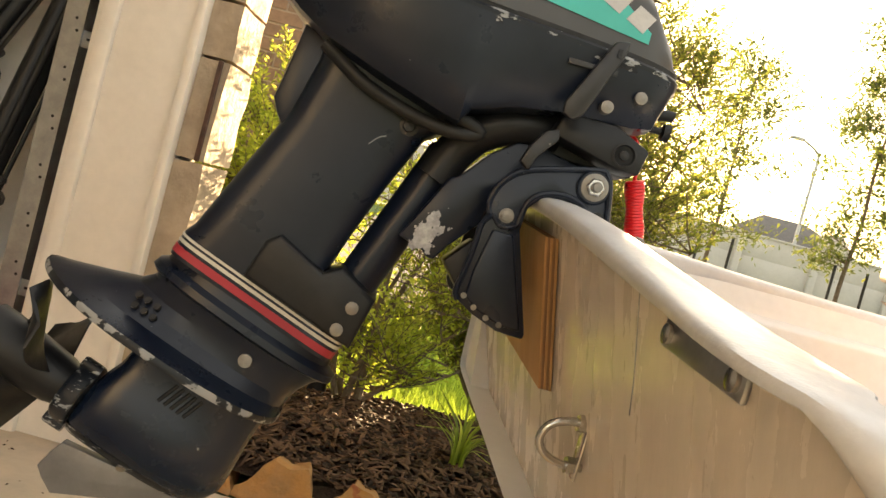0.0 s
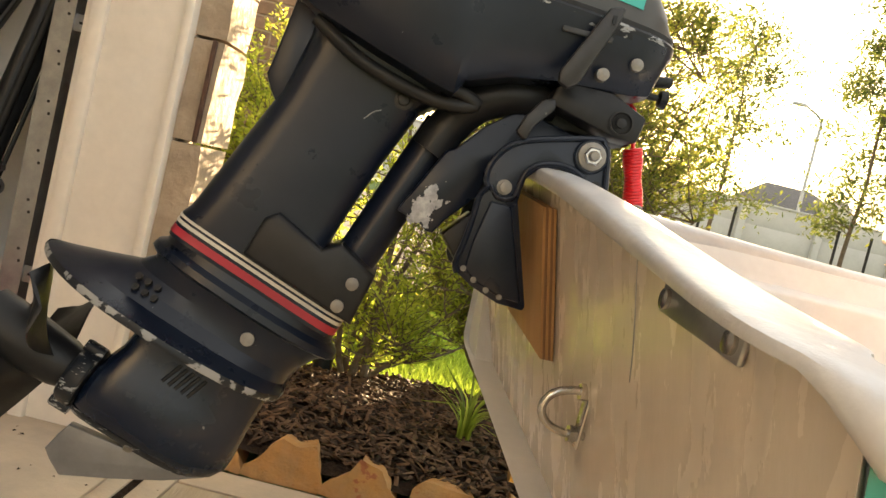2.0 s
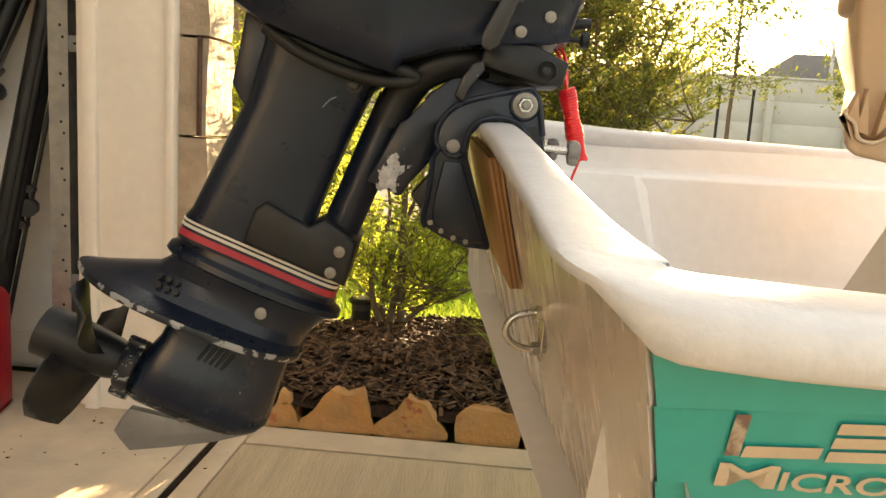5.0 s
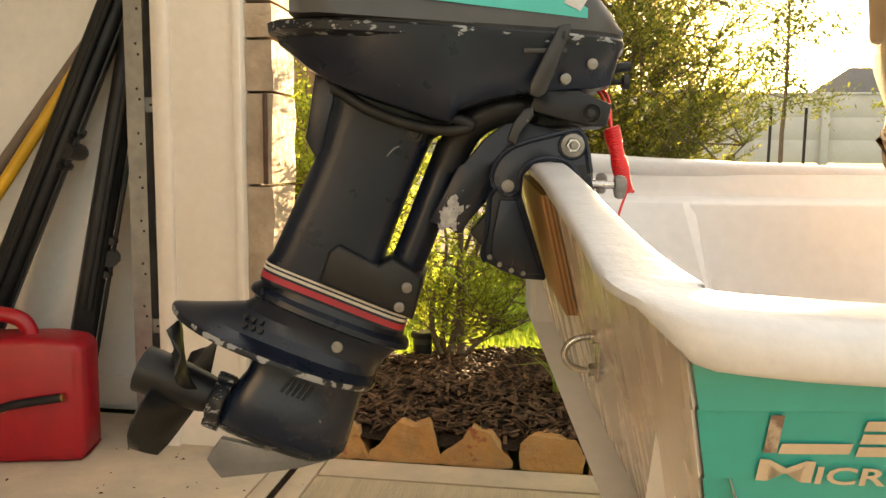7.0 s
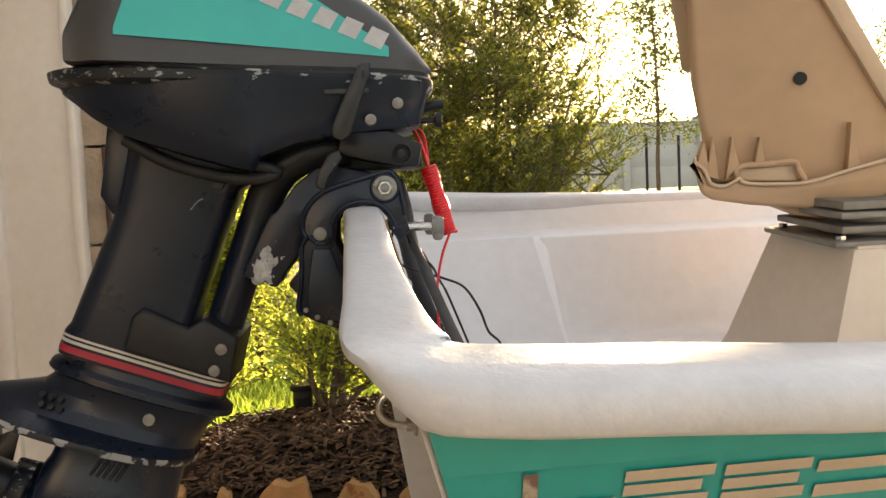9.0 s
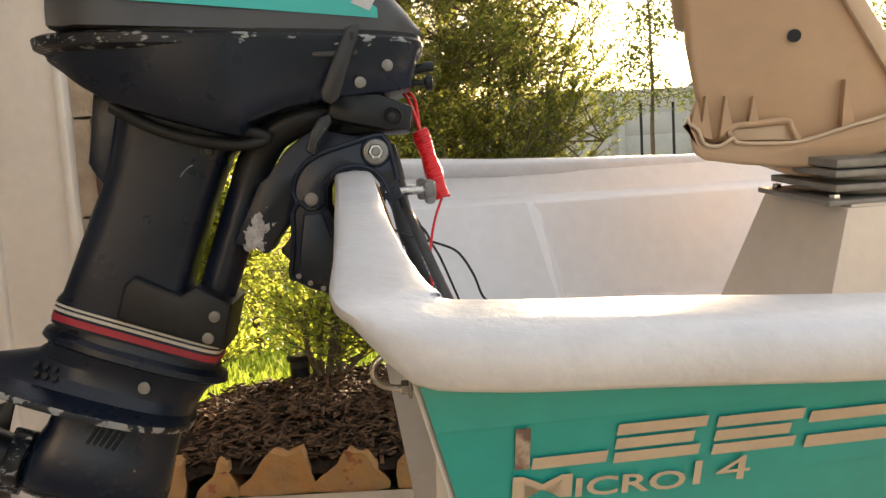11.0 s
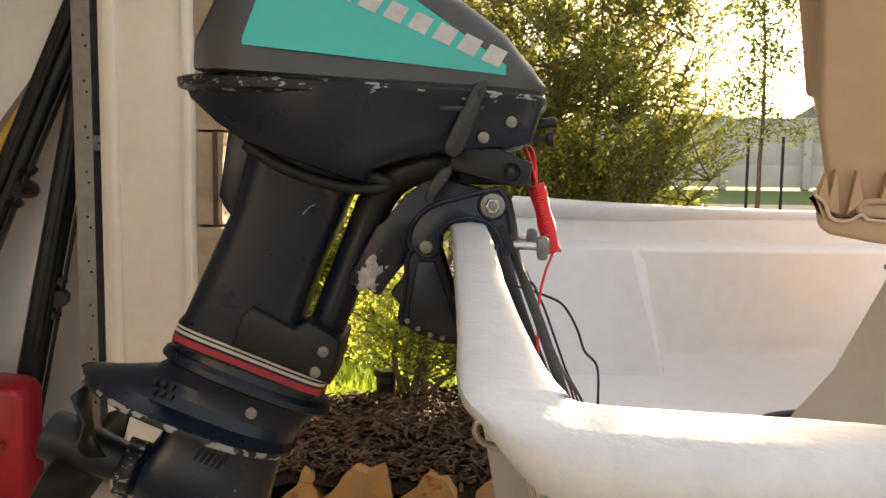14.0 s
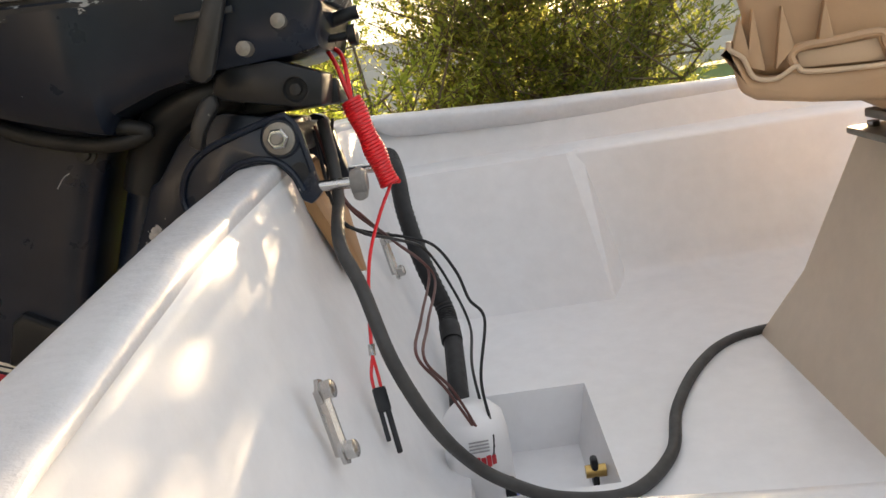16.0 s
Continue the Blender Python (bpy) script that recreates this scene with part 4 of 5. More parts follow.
    for a in (0.211, 0.229):
        part("screw", lathe([(0, 0), (0.006, 0), (0.0055, 0.004), (0, 0.004)], L(a, -0.146 + (a - 0.211) * 0.4, -0.0225), (0, -1, -0.8), 12), DULL, gear)
    # propeller
    pr = part("propeller", lathe([(0, 0.012), (0.030, 0.012), (0.033, -0.012), (0.0365, -0.012), (0.0365, 0.01), (0.034, 0.05), (0.030, 0.09), (0.026, 0.104), (0, 0.104)], L(0, -0.112), ax, 24), BLACK, mo, "black three-bladed propeller")
    u1 = Vector((0, 1, 0))
    u2 = ax.cross(u1)
    c = L(0, -0.112)
    for k in range(3):
        base = radians(118 + 120 * k)
        front, back = [], []
        for i in range(9):
            r = 0.028 + 0.085 * i / 8
            half = radians(42) * math.sin(math.pi * min(1.0, 0.30 + 0.62 * i / 8)) ** 0.7 * (1.0 if i < 8 else 0.45)
            for j in range(9):
                s = j / 4 - 1
                th = base + s * half + 0.25 * (i / 8) ** 2
                h = 0.052 + s * 0.026 * (1.2 - 0.5 * i / 8) - 0.012 * i / 8
                p = c + (u1 * math.cos(th) + u2 * math.sin(th)) * r + ax * h
                t = 0.0028 * (1.2 - abs(s)) + 0.0006
                front.append(p + ax * t)
                back.append(p - ax * t)
        bm = bmesh.new()
        A = [bm.verts.new(p) for p in front]
        B = [bm.verts.new(p) for p in back]
        for i in range(8):
            for j in range(8):
                q = (i * 9 + j, i * 9 + j + 1, i * 9 + j + 10, i * 9 + j + 9)
                bm.faces.new([A[n] for n in q])
                bm.faces.new([B[n] for n in q[::-1]])
        rim = [j for j in range(9)] + [i * 9 + 8 for i in range(1, 9)] + [72 + j for j in range(7, -1, -1)] + [i * 9 for i in range(7, 0, -1)]
        for m_, n_ in zip(rim, rim[1:] + rim[:1]):
            bm.faces.new((A[n_], A[m_], B[m_], B[n_]))
        part("blade", bm, BLACK, pr)
    # swivel tube, lower mount, arch
    part("swivel_tube", tube([L(0.305, 0.13), L(0.305, 0.375)], 0.0255, 1, 20), NAVY, mo)
    bm = bmesh.new()
    pts = [(0.198, 0.124), (0.196, 0.172), (0.206, 0.186), (0.268, 0.178), (0.283, 0.196), (0.335, 0.186), (0.342, 0.124)]
    f = bm.faces.new([bm.verts.new(L(a, b, -0.058)) for a, b in pts])
    g = bmesh.ops.extrude_face_region(bm, geom=[f])
    for v in g["geom"]:
        if isinstance(v, bmesh.types.BMVert):
            v.co.y = 0.058
    low = part("lower_mount", bevel(bm, 0.006, 3), BLACK, mo, "black lower mount cover")
    for a, b in ((0.318, 0.165), (0.318, 0.135)):
        part("bolt", lathe([(0, 0), (0.0075, 0), (0.0075, 0.004), (0.004, 0.005), (0, 0.005)], L(a, b, -0.058), (0, -1, 0), 12), DULL, low)
    W = lambda x, y, z: Vector((x - X0, y, z))
    part("upper_arch", tube([W(-0.035, -0.02, 0.845), W(-0.02, -0.022, 0.88), W(0.005, -0.03, 0.912), W(0.045, -0.035, 0.93), W(0.09, -0.03, 0.935)], 0.024, 6, 14), BLACK, mo, "black cast arch over the swivel tube")
    sw = part("swivel_bracket", slab([(x - X0, z) for x, z in ((-0.0575, 0.771), (-0.018, 0.8505), (-0.009, 0.8535), (0.020, 0.889), (0.048, 0.910), (0.075, 0.912), (0.14, 0.897), (0.14, 0.862), (0.07, 0.85), (0.037, 0.845), (0.028, 0.806), (-0.001, 0.772), (-0.0115, 0.7545), (-0.020, 0.7545), (-0.027, 0.761))], -0.045, 0.045, 0.003, 2), NAVY, mo)
    bm = bmesh.new()
    st = 0.0011
    for i in range(-24, 25):
        for j in range(-30, 31):
            x, z = i * st, j * st
            q = Vector((x * 75, z * 75, 2.3))
            f_ = noise.noise(q) + 0.5 * noise.noise(q * 2.7) + 0.25 * noise.noise(q * 6.0) - 1.35 * ((x - 0.2 * z) / 0.022) ** 2 - 0.9 * (z / 0.03) ** 2 + 0.42
            if f_ > 0:
                a_ = [bm.verts.new((-0.024 - X0 + x + dx, -0.0456, 0.785 + z + dz)) for dx, dz in ((0, 0), (st, 0), (st, st), (0, st))]
                bm.faces.new(a_)
    bmesh.ops.remove_doubles(bm, verts=bm.verts, dist=0.0002)
    part("bare_patch", bm, CHIP, sw, "large flaked patch of bare aluminium")
    part("link", slab([(x - X0, z) for x, z in ((0.0, 0.755), (0.03, 0.79), (0.06, 0.735), (0.055, 0.70), (0.035, 0.715))], -0.03, 0.03, 0.004), BLACK, sw)
    # clamp brackets
    hook = [(0.030, 0.826), (0.029, 0.838), (0.0355, 0.856), (0.0515, 0.873), (0.079, 0.8845), (0.1375, 0.899), (0.148, 0.8955), (0.1545, 0.884), (0.162, 0.843), (0.167, 0.822), (0.1545, 0.8115), (0.146, 0.817), (0.140, 0.838), (0.1284, 0.853), (0.108, 0.858), (0.0846, 0.853), (0.072, 0.838), (0.070, 0.812), (0.106, 0.700), (0.104, 0.695), (0.074, 0.697), (0.042, 0.709), (0.0225, 0.7205), (0.018, 0.731), (0.0226, 0.757), (0.0255, 0.788), (0.0265, 0.808), (0.033, 0.8195)]
    for s in (-1, 1):
        y0 = -0.086 if s < 0 else 0.068
        br = part("clamp_bracket", slab([(x - X0, z) for x, z in hook], y0 + (0.004 if s < 0 else 0.0), y0 + 0.018, 0.002, 2), NAVY, mo, "navy hook-shaped transom bracket")
        if s < 0:
            edge = [W(x, y0 + 0.003, z) for x, z in hook[22:] + hook[:9]]
            part("rim", tube(edge, 0.0034, 3, 8), NAVY, br, "raised rim")
            part("rim", tube([W(x, y0 + 0.003, z) for x, z in ((0.150, 0.826), (0.143, 0.843), (0.130, 0.857), (0.108, 0.8625), (0.083, 0.857), (0.069, 0.842), (0.066, 0.820), (0.058, 0.812), (0.046, 0.812), (0.036, 0.822))], 0.003, 4, 8), NAVY, br, "raised inner rib")
            part("face", slab([(x - X0, z) for x, z in ((0.040, 0.806), (0.064, 0.805), (0.100, 0.703), (0.075, 0.704), (0.044, 0.715), (0.029, 0.727), (0.031, 0.757))], y0 + 0.0005, y0 + 0.008, 0.003, 3), NAVY, br, "smooth cheek of the bracket")
            part("boss", lathe([(0, 0.004), (0.0195, 0.004), (0.0195, 0.010), (0.0175, 0.012), (0, 0.012)], W(0.1365, y0 + 0.012, 0.879), (0, -1, 0), 26), NAVY, br)
            part("washer", lathe([(0, 0), (0.0155, 0), (0.0155, 0.0025), (0.0145, 0.003), (0, 0.003)], W(0.1365, y0, 0.879), (0, -1, 0), 26), DULL, br)
            nut = part("nut", lathe([(0, 0.003), (0.0105, 0.003), (0.0105, 0.008), (0.009, 0.0095), (0, 0.0095)], W(0.1365, y0, 0.879), (0, -1, 0), 6), STEEL, br)
            part("stud", lathe([(0, 0.009), (0.0058, 0.009), (0.0058, 0.014), (0.0045, 0.0155), (0, 0.0155)], W(0.1365, y0, 0.879), (0, -1, 0), 14), DULL, nut)
            part("bolt", lathe([(0, 0), (0.0085, 0), (0.0085, 0.002), (0.0055, 0.002), (0.0055, 0.006), (0, 0.0065)], W(0.051, y0 + 0.003, 0.824), (0, -1, 0), 12), DULL, br)
            part("pivot_hole", lathe([(0, 0), (0.009, 0), (0.009, 0.001), (0, 0.001)], W(0.149, y0 + 0.004, 0.845), (0, -1, 0), 14), BLACK, br)
            for x, z in ((0.028, 0.727), (0.042, 0.717), (0.058, 0.709), (0.074, 0.705)):
                part("pin_hole", lathe([(0, 0), (0.0035, 0), (0.0035, 0.001), (0, 0.001)], W(x, y0, z), (0, -1, 0), 10), DULL, br)
        screw = part("clamp_screw", tube([W(0.145, y0 + 0.009, 0.828), W(0.205, y0 + 0.012, 0.826)], 0.0055, 1, 10), STEEL, br)
        part("knob", join(lathe([(0, 0), (0.012, 0), (0.013, 0.004), (0.013, 0.012), (0.010, 0.015), (0, 0.015)], W(0.196, y0 + 0.012, 0.826), (1, 0, 0), 14), box(0.203 - X0, y0 + 0.012, 0.824, 0.014, 0.018, 0.032, 0.005)), KNOB, screw, "grey clamp screw handle")
    part("cross_tube", tube([W(0.1365, -0.07, 0.879), W(0.1365, 0.07, 0.879)], 0.013, 1, 14), DARKMETAL, mo)
    # steering bracket block with its socket
    sb = part("handle_bracket", slab([(x - X0, z) for x, z in ((0.076, 0.925), (0.083, 0.946), (0.10, 0.953), (0.145, 0.952), (0.188, 0.934), (0.182, 0.904), (0.157, 0.905))], -0.082, -0.03, 0.004, 2), BLACK, mo, "black handle bracket with round socket")
    part("socket", lathe([(0.013, 0.0), (0.014, 0.002), (0.012, 0.0025), (0.010, -0.001), (0.0055, -0.001), (0.0055, 0.003), (0, 0.004)], W(0.160, -0.082, 0.922), (0, -1, 0), 22), RUBBER, sb)
    part("steering_arm", slab([(x - X0, z) for x, z in ((0.07, 0.905), (0.08, 0.935), (0.19, 0.93), (0.19, 0.905))], -0.03, 0.06, 0.004), BLACK, mo)
    part("link_arm", slab([(x - X0, z) for x, z in ((0.048, 0.885), (0.055, 0.905), (0.068, 0.925), (0.082, 0.93), (0.084, 0.918), (0.066, 0.895), (0.06, 0.878))], -0.092, -0.078, 0.003), DARKMETAL, mo)

    # engine pan
    def pan_ring(x, hw, z0, z1):
        """A section with flat sides that lean in a little towards a sharp lower edge."""
        hz = z1 - z0
        half = [(0.0, z0 + 0.002), (hw * 0.55, z0), (hw * 0.80, z0 + 0.003), (hw * 0.86, z0 + 0.010), (hw * 0.92, z0 + hz * 0.35), (hw * 0.97, z0 + hz * 0.7), (hw, z1)]
        return [Vector((x - X0, -y, z)) for y, z in half] + [Vector((x - X0, y, z)) for y, z in half[:0:-1]]
    top = lambda x: 1.036 - 0.048 * (x + 0.287)
    pan = part("engine_pan", loft([pan_ring(x, hw, z0, top(x)) for x, hw, z0 in ((-0.272, 0.04, 1.016), (-0.250, 0.065, 1.000), (-0.225, 0.085, 0.980), (-0.19, 0.100, 0.958), (-0.12, 0.114, 0.932), (-0.05, 0.118, 0.910), (-0.028, 0.117, 0.905), (-0.018, 0.112, 0.922), (0.03, 0.11, 0.938), (0.09, 0.105, 0.948), (0.16, 0.095, 0.951), (0.186, 0.085, 0.957), (0.196, 0.075, 0.985))]), NAVY, mo, "navy engine pan with scuffed rim", 34)

    def plan(x0, x1, h0, h1, zf, n=44):
        out = []
        for k in range(n):
            t = math.tau * k / n
            ca, sa = math.cos(t), math.sin(t)
            q = math.copysign(abs(ca) ** (0.62 if ca < 0 else 0.35), ca)
            x = (x0 + x1) / 2 + (x1 - x0) / 2 * q
            hw = h0 + (h1 - h0) * (q + 1) / 2
            out.append(Vector((x - X0, hw * math.copysign(abs(sa) ** (0.7 if ca < 0 else 0.45), sa), zf(x))))
        return out
    part("pan_lip", loft([plan(-0.262, 0.203, 0.120, 0.092, lambda x: top(x) - 0.012), plan(-0.286, 0.208, 0.129, 0.097, lambda x: top(x) - 0.006), plan(-0.288, 0.209, 0.130, 0.098, lambda x: top(x) + 0.005), plan(-0.282, 0.207, 0.126, 0.096, lambda x: top(x) + 0.008)]), NAVY_WORN, pan, "lip chipped to bare metal")
    part("seal", loft([plan(-0.243, 0.206, 0.124, 0.095, lambda x: top(x) + 0.007), plan(-0.243, 0.206, 0.124, 0.095, lambda x: top(x) + 0.013)]), RUBBER, pan, "black rubber seal")
    # lid: sections along x with leaning sides and rounded shoulders
    rings = []
    for x, zt in ((-0.241, 1.075), (-0.236, 1.095), (-0.218, 1.14), (-0.20, 1.175), (-0.17, 1.205), (-0.12, 1.22), (-0.05, 1.212), (0.0, 1.193), (0.05, 1.168), (0.093, 1.143), (0.125, 1.12), (0.15, 1.10), (0.17, 1.078), (0.188, 1.062), (0.200, 1.048), (0.206, 1.04)):
        zb = top(x) + 0.012
        h = lid_half(x, zb) * (1.0 if -0.21 < x < 0.16 else (0.90 if -0.238 < x < 0.18 else (0.72 if x < 0.195 else 0.5)))
        r = min(0.03, (zt - zb) * 0.6)
        half = []
        for k in range(5):
            z = zb + (zt - r - zb) * k / 4
            half.append((h - 0.22 * max(0.0, z - 1.06), z))
        hh = half[-1][0]
        for k in range(1, 6):
            a = math.pi / 2 * k / 5
            half.append((hh - 0.04 + 0.04 * math.cos(a), zt - r + r * math.sin(a)))
        rings.append([Vector((x - X0, -y, z)) for y, z in half] + [Vector((x - X0, y, z)) for y, z in half[::-1]])
    lid = part("cowl_lid", loft(rings), LIDGREY, mo, "charcoal grey engine cover", 50)
    # teal panel and letter blocks on each side of the lid
    for s in (-1, 1):
        def on_lid(x, z, d=0.0012):
            return Vector((x - X0, s * (lid_half(x, top(x) + 0.012) - 0.22 * max(0.0, z - 1.06) + d), z))
        bm = bmesh.new()
        n = 18
        rows = []
        for i in range(n + 1):
            x = -0.175 + 0.325 * i / n
            lo = 1.0735 - 0.0305 * i / n
            hi = min(1.073 + (x + 0.178) * 3.2, 1.175, 1.052 + (0.155 - x) * 0.70)
            rows.append([bm.verts.new(on_lid(x, lo + max(0.0008, hi - lo) * k / 4)) for k in range(5)])
        for a, b in zip(rows, rows[1:]):
            for k in range(4):
                bm.faces.new((a[k], a[k + 1], b[k + 1], b[k]))
        dec = part("decal", bm, DECAL, lid, "teal decal panel")
        for k in range(8):
            x = 0.128 - 0.031 * k
            z = 1.058 + (0.128 - x) * 0.42
            bm = bmesh.new()
            q = [(x - 0.010, z + 0.004), (x + 0.012, z - 0.006), (x + 0.024, z + 0.014), (x + 0.003, z + 0.024)]
            bm.faces.new([bm.verts.new(on_lid(a, b, 0.002)) for a, b in q])
            part("letter_block", bm, SILVER, dec, "silver block of decal lettering")
    # details of the pan
    part("lever", slab([(x - X0, z) for x, z in ((0.110, 1.030), (0.126, 1.034), (0.124, 1.018), (0.096, 0.945), (0.086, 0.938), (0.075, 0.943), (0.074, 0.955))], -0.120, -0.110, 0.003), DARKMETAL, mo, "worn dark shift lever")
    part("lever_hole", box(0.1165 - X0, -0.1205, 1.018, 0.004, 0.002, 0.009, 0), BLACK, mo)
    for x, z in ((0.123, 0.965), (0.158, 0.985)):
        part("bolt", lathe([(0, -0.01), (0.0075, -0.01), (0.007, 0.0015), (0, 0.003)], W(x, -0.100 if x < 0.15 else -0.094, z), (0, -1, 0), 14), DULL, pan)
    part("latch", tube([W(0.19, -0.02, 0.985), W(0.215, -0.02, 0.99), W(0.222, -0.02, 0.99)], 0.007, 1, 10), BLACK, pan)
    part("choke_knob", lathe([(0.004, 0), (0.004, 0.02), (0.010, 0.022), (0.011, 0.03), (0, 0.032)], W(0.188, -0.03, 0.968), (1, 0, 0), 14), BLACK, pan)
    part("drain_hose", tube([W(-0.19, -0.06, 0.955), W(-0.14, -0.063, 0.925), (W(-0.08, -0.066, 0.905)), W(-0.03, -0.068, 0.898), W(0.0, -0.066, 0.904), W(-0.015, -0.07, 0.912), W(-0.04, -0.07, 0.915)], 0.008, 6, 10), RUBBER, mo, "black rubber hose under the pan")
    part("leg_bolt", lathe([(0, -0.004), (0.011, -0.004), (0.011, 0.001), (0.007, 0.002), (0.006, 0.005), (0, 0.006)], W(-0.078, -0.046, 0.893), (0, -1, 0), 16), DARKMETAL, leg)
    part("scratch", tube([W(-0.117, -0.0462, 0.862), W(-0.108, -0.0466, 0.872), W(-0.100, -0.0466, 0.876)], 0.0007, 3, 5), CHIP, leg)
    part("stringer", box(0.095 - X0, -0.108, 1.0, 0.055, 0.002, 0.006, 0.0005), DARKMETAL, pan, "small worn label strip")
    return mo


make_motor()


# ---- garage things ----
def make_gas_can():
    can = thing("fuel_can", "red plastic fuel can on the garage floor", "fuel can", Matrix.Translation((-1.375, 1.72, GZ)) @ pose(0, 0, 0, 0, 0, 14) @ Matrix.Diagonal((0.92, 0.92, 0.92, 1)))
    body = [(-0.25, 0.012), (-0.235, 0.0), (0.235, 0.0), (0.25, 0.012), (0.25, 0.33), (0.235, 0.36), (0.15, 0.375), (-0.25, 0.375)]
    part("body", slab(body, -0.085, 0.085, 0.022, 4), REDV, can)
    part("handle", tube([(-0.22, 0, 0.36), (-0.20, 0, 0.405), (-0.15, 0, 0.432), (-0.02, 0, 0.436), (0.05, 0, 0.42), (0.075, 0, 0.39), (0.08, 0, 0.36)], 0.024, 6, 12), REDV, can)
    part("spout", tube([(0.02, -0.085, 0.17), (0.07, -0.095, 0.185), (0.20, -0.105, 0.205)], 0.013, 4, 12), BLACK, can, "black pouring spout")
    part("tip", tube([(0.20, -0.105, 0.205), (0.208, -0.1055, 0.2062)], 0.0125, 1, 12), BRASS, can)
    part("strap", tube([(-0.26, -0.0865, 0.10), (0.0, -0.0885, 0.155), (0.04, -0.089, 0.165)], 0.004, 3, 6), BRASS, can, "yellow spout strap")


make_gas_can()


def make_poles():
    y = YJ + 0.29
    def beam(name, label, lo, hi, w, marks):
        """A flat black plastic beam leaning from lo to hi, with a ribbed clamp on it at each mark."""
        o = thing(name, label, "roof bar", group="leaning roof bars")
        m = look(lo, hi)
        n = (Vector(hi) - Vector(lo)).length
        part("bar", join(box(0, 0, -n / 2, w, w * 0.85, n, 0.02, m, 3), box(w * 0.22, -0.045, -n / 2, w * 0.2, 0.012, n * 0.98, 0.004, m)), BLACK, o)
        part("rod", tube([m @ Vector((w * 0.62, 0.0, -0.25 * n)), m @ Vector((w * 0.60, 0.0, -0.99 * n))], 0.011, 1, 10), RUBBER, o)
        for q in marks:
            cl = part("clamp", join(box(-w * 0.45, -0.03, -q * n, w * 0.9, 0.06, 0.05, 0.014, m, 3), tube([m @ Vector((-w * 1.0, -0.035, -q * n + 0.005)), m @ Vector((-w * 0.4, -0.05, -q * n)), m @ Vector((w * 0.5, -0.035, -q * n))], 0.026, 4, 10)), BLACK, o)
            for e in (-0.055, 0.05):
                part("fin", tube([m @ Vector((-w * 0.75, -0.03, -q * n + e * 1.1)), m @ Vector((0.0, -0.045, -q * n + e)), m @ Vector((w * 0.5, -0.03, -q * n + e))], 0.012, 4, 8), BLACK, cl)
            part("bolt", lathe([(0, 0), (0.008, 0), (0.008, 0.004), (0, 0.004)], m @ Vector((-w * 0.9, -0.06, -q * n)), (0, -1, 0), 8), STEEL, cl)
        return o
    beam("roof_bar", "long flat black roof bar leaning on the garage wall", (-1.74, y - 0.22, GZ + 0.02), (-1.09, y - 0.03, 1.66), 0.10, (0.52,))
    beam("roof_bar", "black roof bar with clamp leaning beside the track", (-1.345, y - 0.22, GZ + 0.02), (-1.13, y - 0.06, 1.45), 0.085, (0.36,))
    c = thing("yellow_pole", "yellow fibreglass pole leaning in the garage corner", "pole", group="leaning poles")
    part("shaft", tube([(-2.03, y - 0.30, GZ), (-1.10, y - 0.05, 1.49)], 0.019, 1, 12), YELLOW, c)
    d = thing("wooden_pole", "grey wooden pole leaning in the garage", "pole", group="leaning poles")
    part("shaft", tube([(-2.21, y - 0.20, GZ), (-1.15, y - 0.0, 1.48)], 0.017, 1, 12), WOODPOLE, d)
    # added black slab in place of the shade between wall and track
    e = thing("shade_panel", "black panel standing in for shade between wall and door track", "bag")
    part("body", box(-1.08, y - 0.02, 0.9, 0.12, 0.05, 1.76, 0.01), BLACK, e)
    # baseboard line
    tagged(part("baseboard", box(-2.9, YJ + 0.3, GZ + 0.05, 3.7, 0.016, 0.1, 0.003), PAINT), "painted baseboard of the garage", "baseboard", kind="structure")


make_poles()


def make_rail():
    r = thing("door_track", "galvanised garage door track with bolt holes", "door track")
    ch = [(0, 0), (0.055, 0), (0.055, 0.05), (0.051, 0.05), (0.051, 0.004), (0.004, 0.004), (0.004, 0.03), (0, 0.03)]
    bm = loft([[(-1.088 + x, YJ + 0.02 + y, z) for x, y in ch] for z in (GZ + 0.03, 3.0)])
    t = part("channel", bm, GALV, r)
    for k in range(13):
        for d in (0.0, 0.03):
            z = 0.14 + k * 0.125 + d
            part("bolt_hole", lathe([(0, 0), (0.004, 0), (0.004, 0.0008), (0, 0.0008)], (-1.047 - (0.007 if d else 0), YJ + 0.0198, z), (0, -1, 0), 8), BLACK, t)
    for z in (0.36, 1.0, 1.65):
        part("bracket", box(-1.0, YJ + 0.03, z, 0.10, 0.004, 0.042, 0.001), GALV, r)
        part("bracket_slot", box(-1.012, YJ + 0.0275, z, 0.02, 0.002, 0.006, 0.0), BLACK, r)


make_rail()


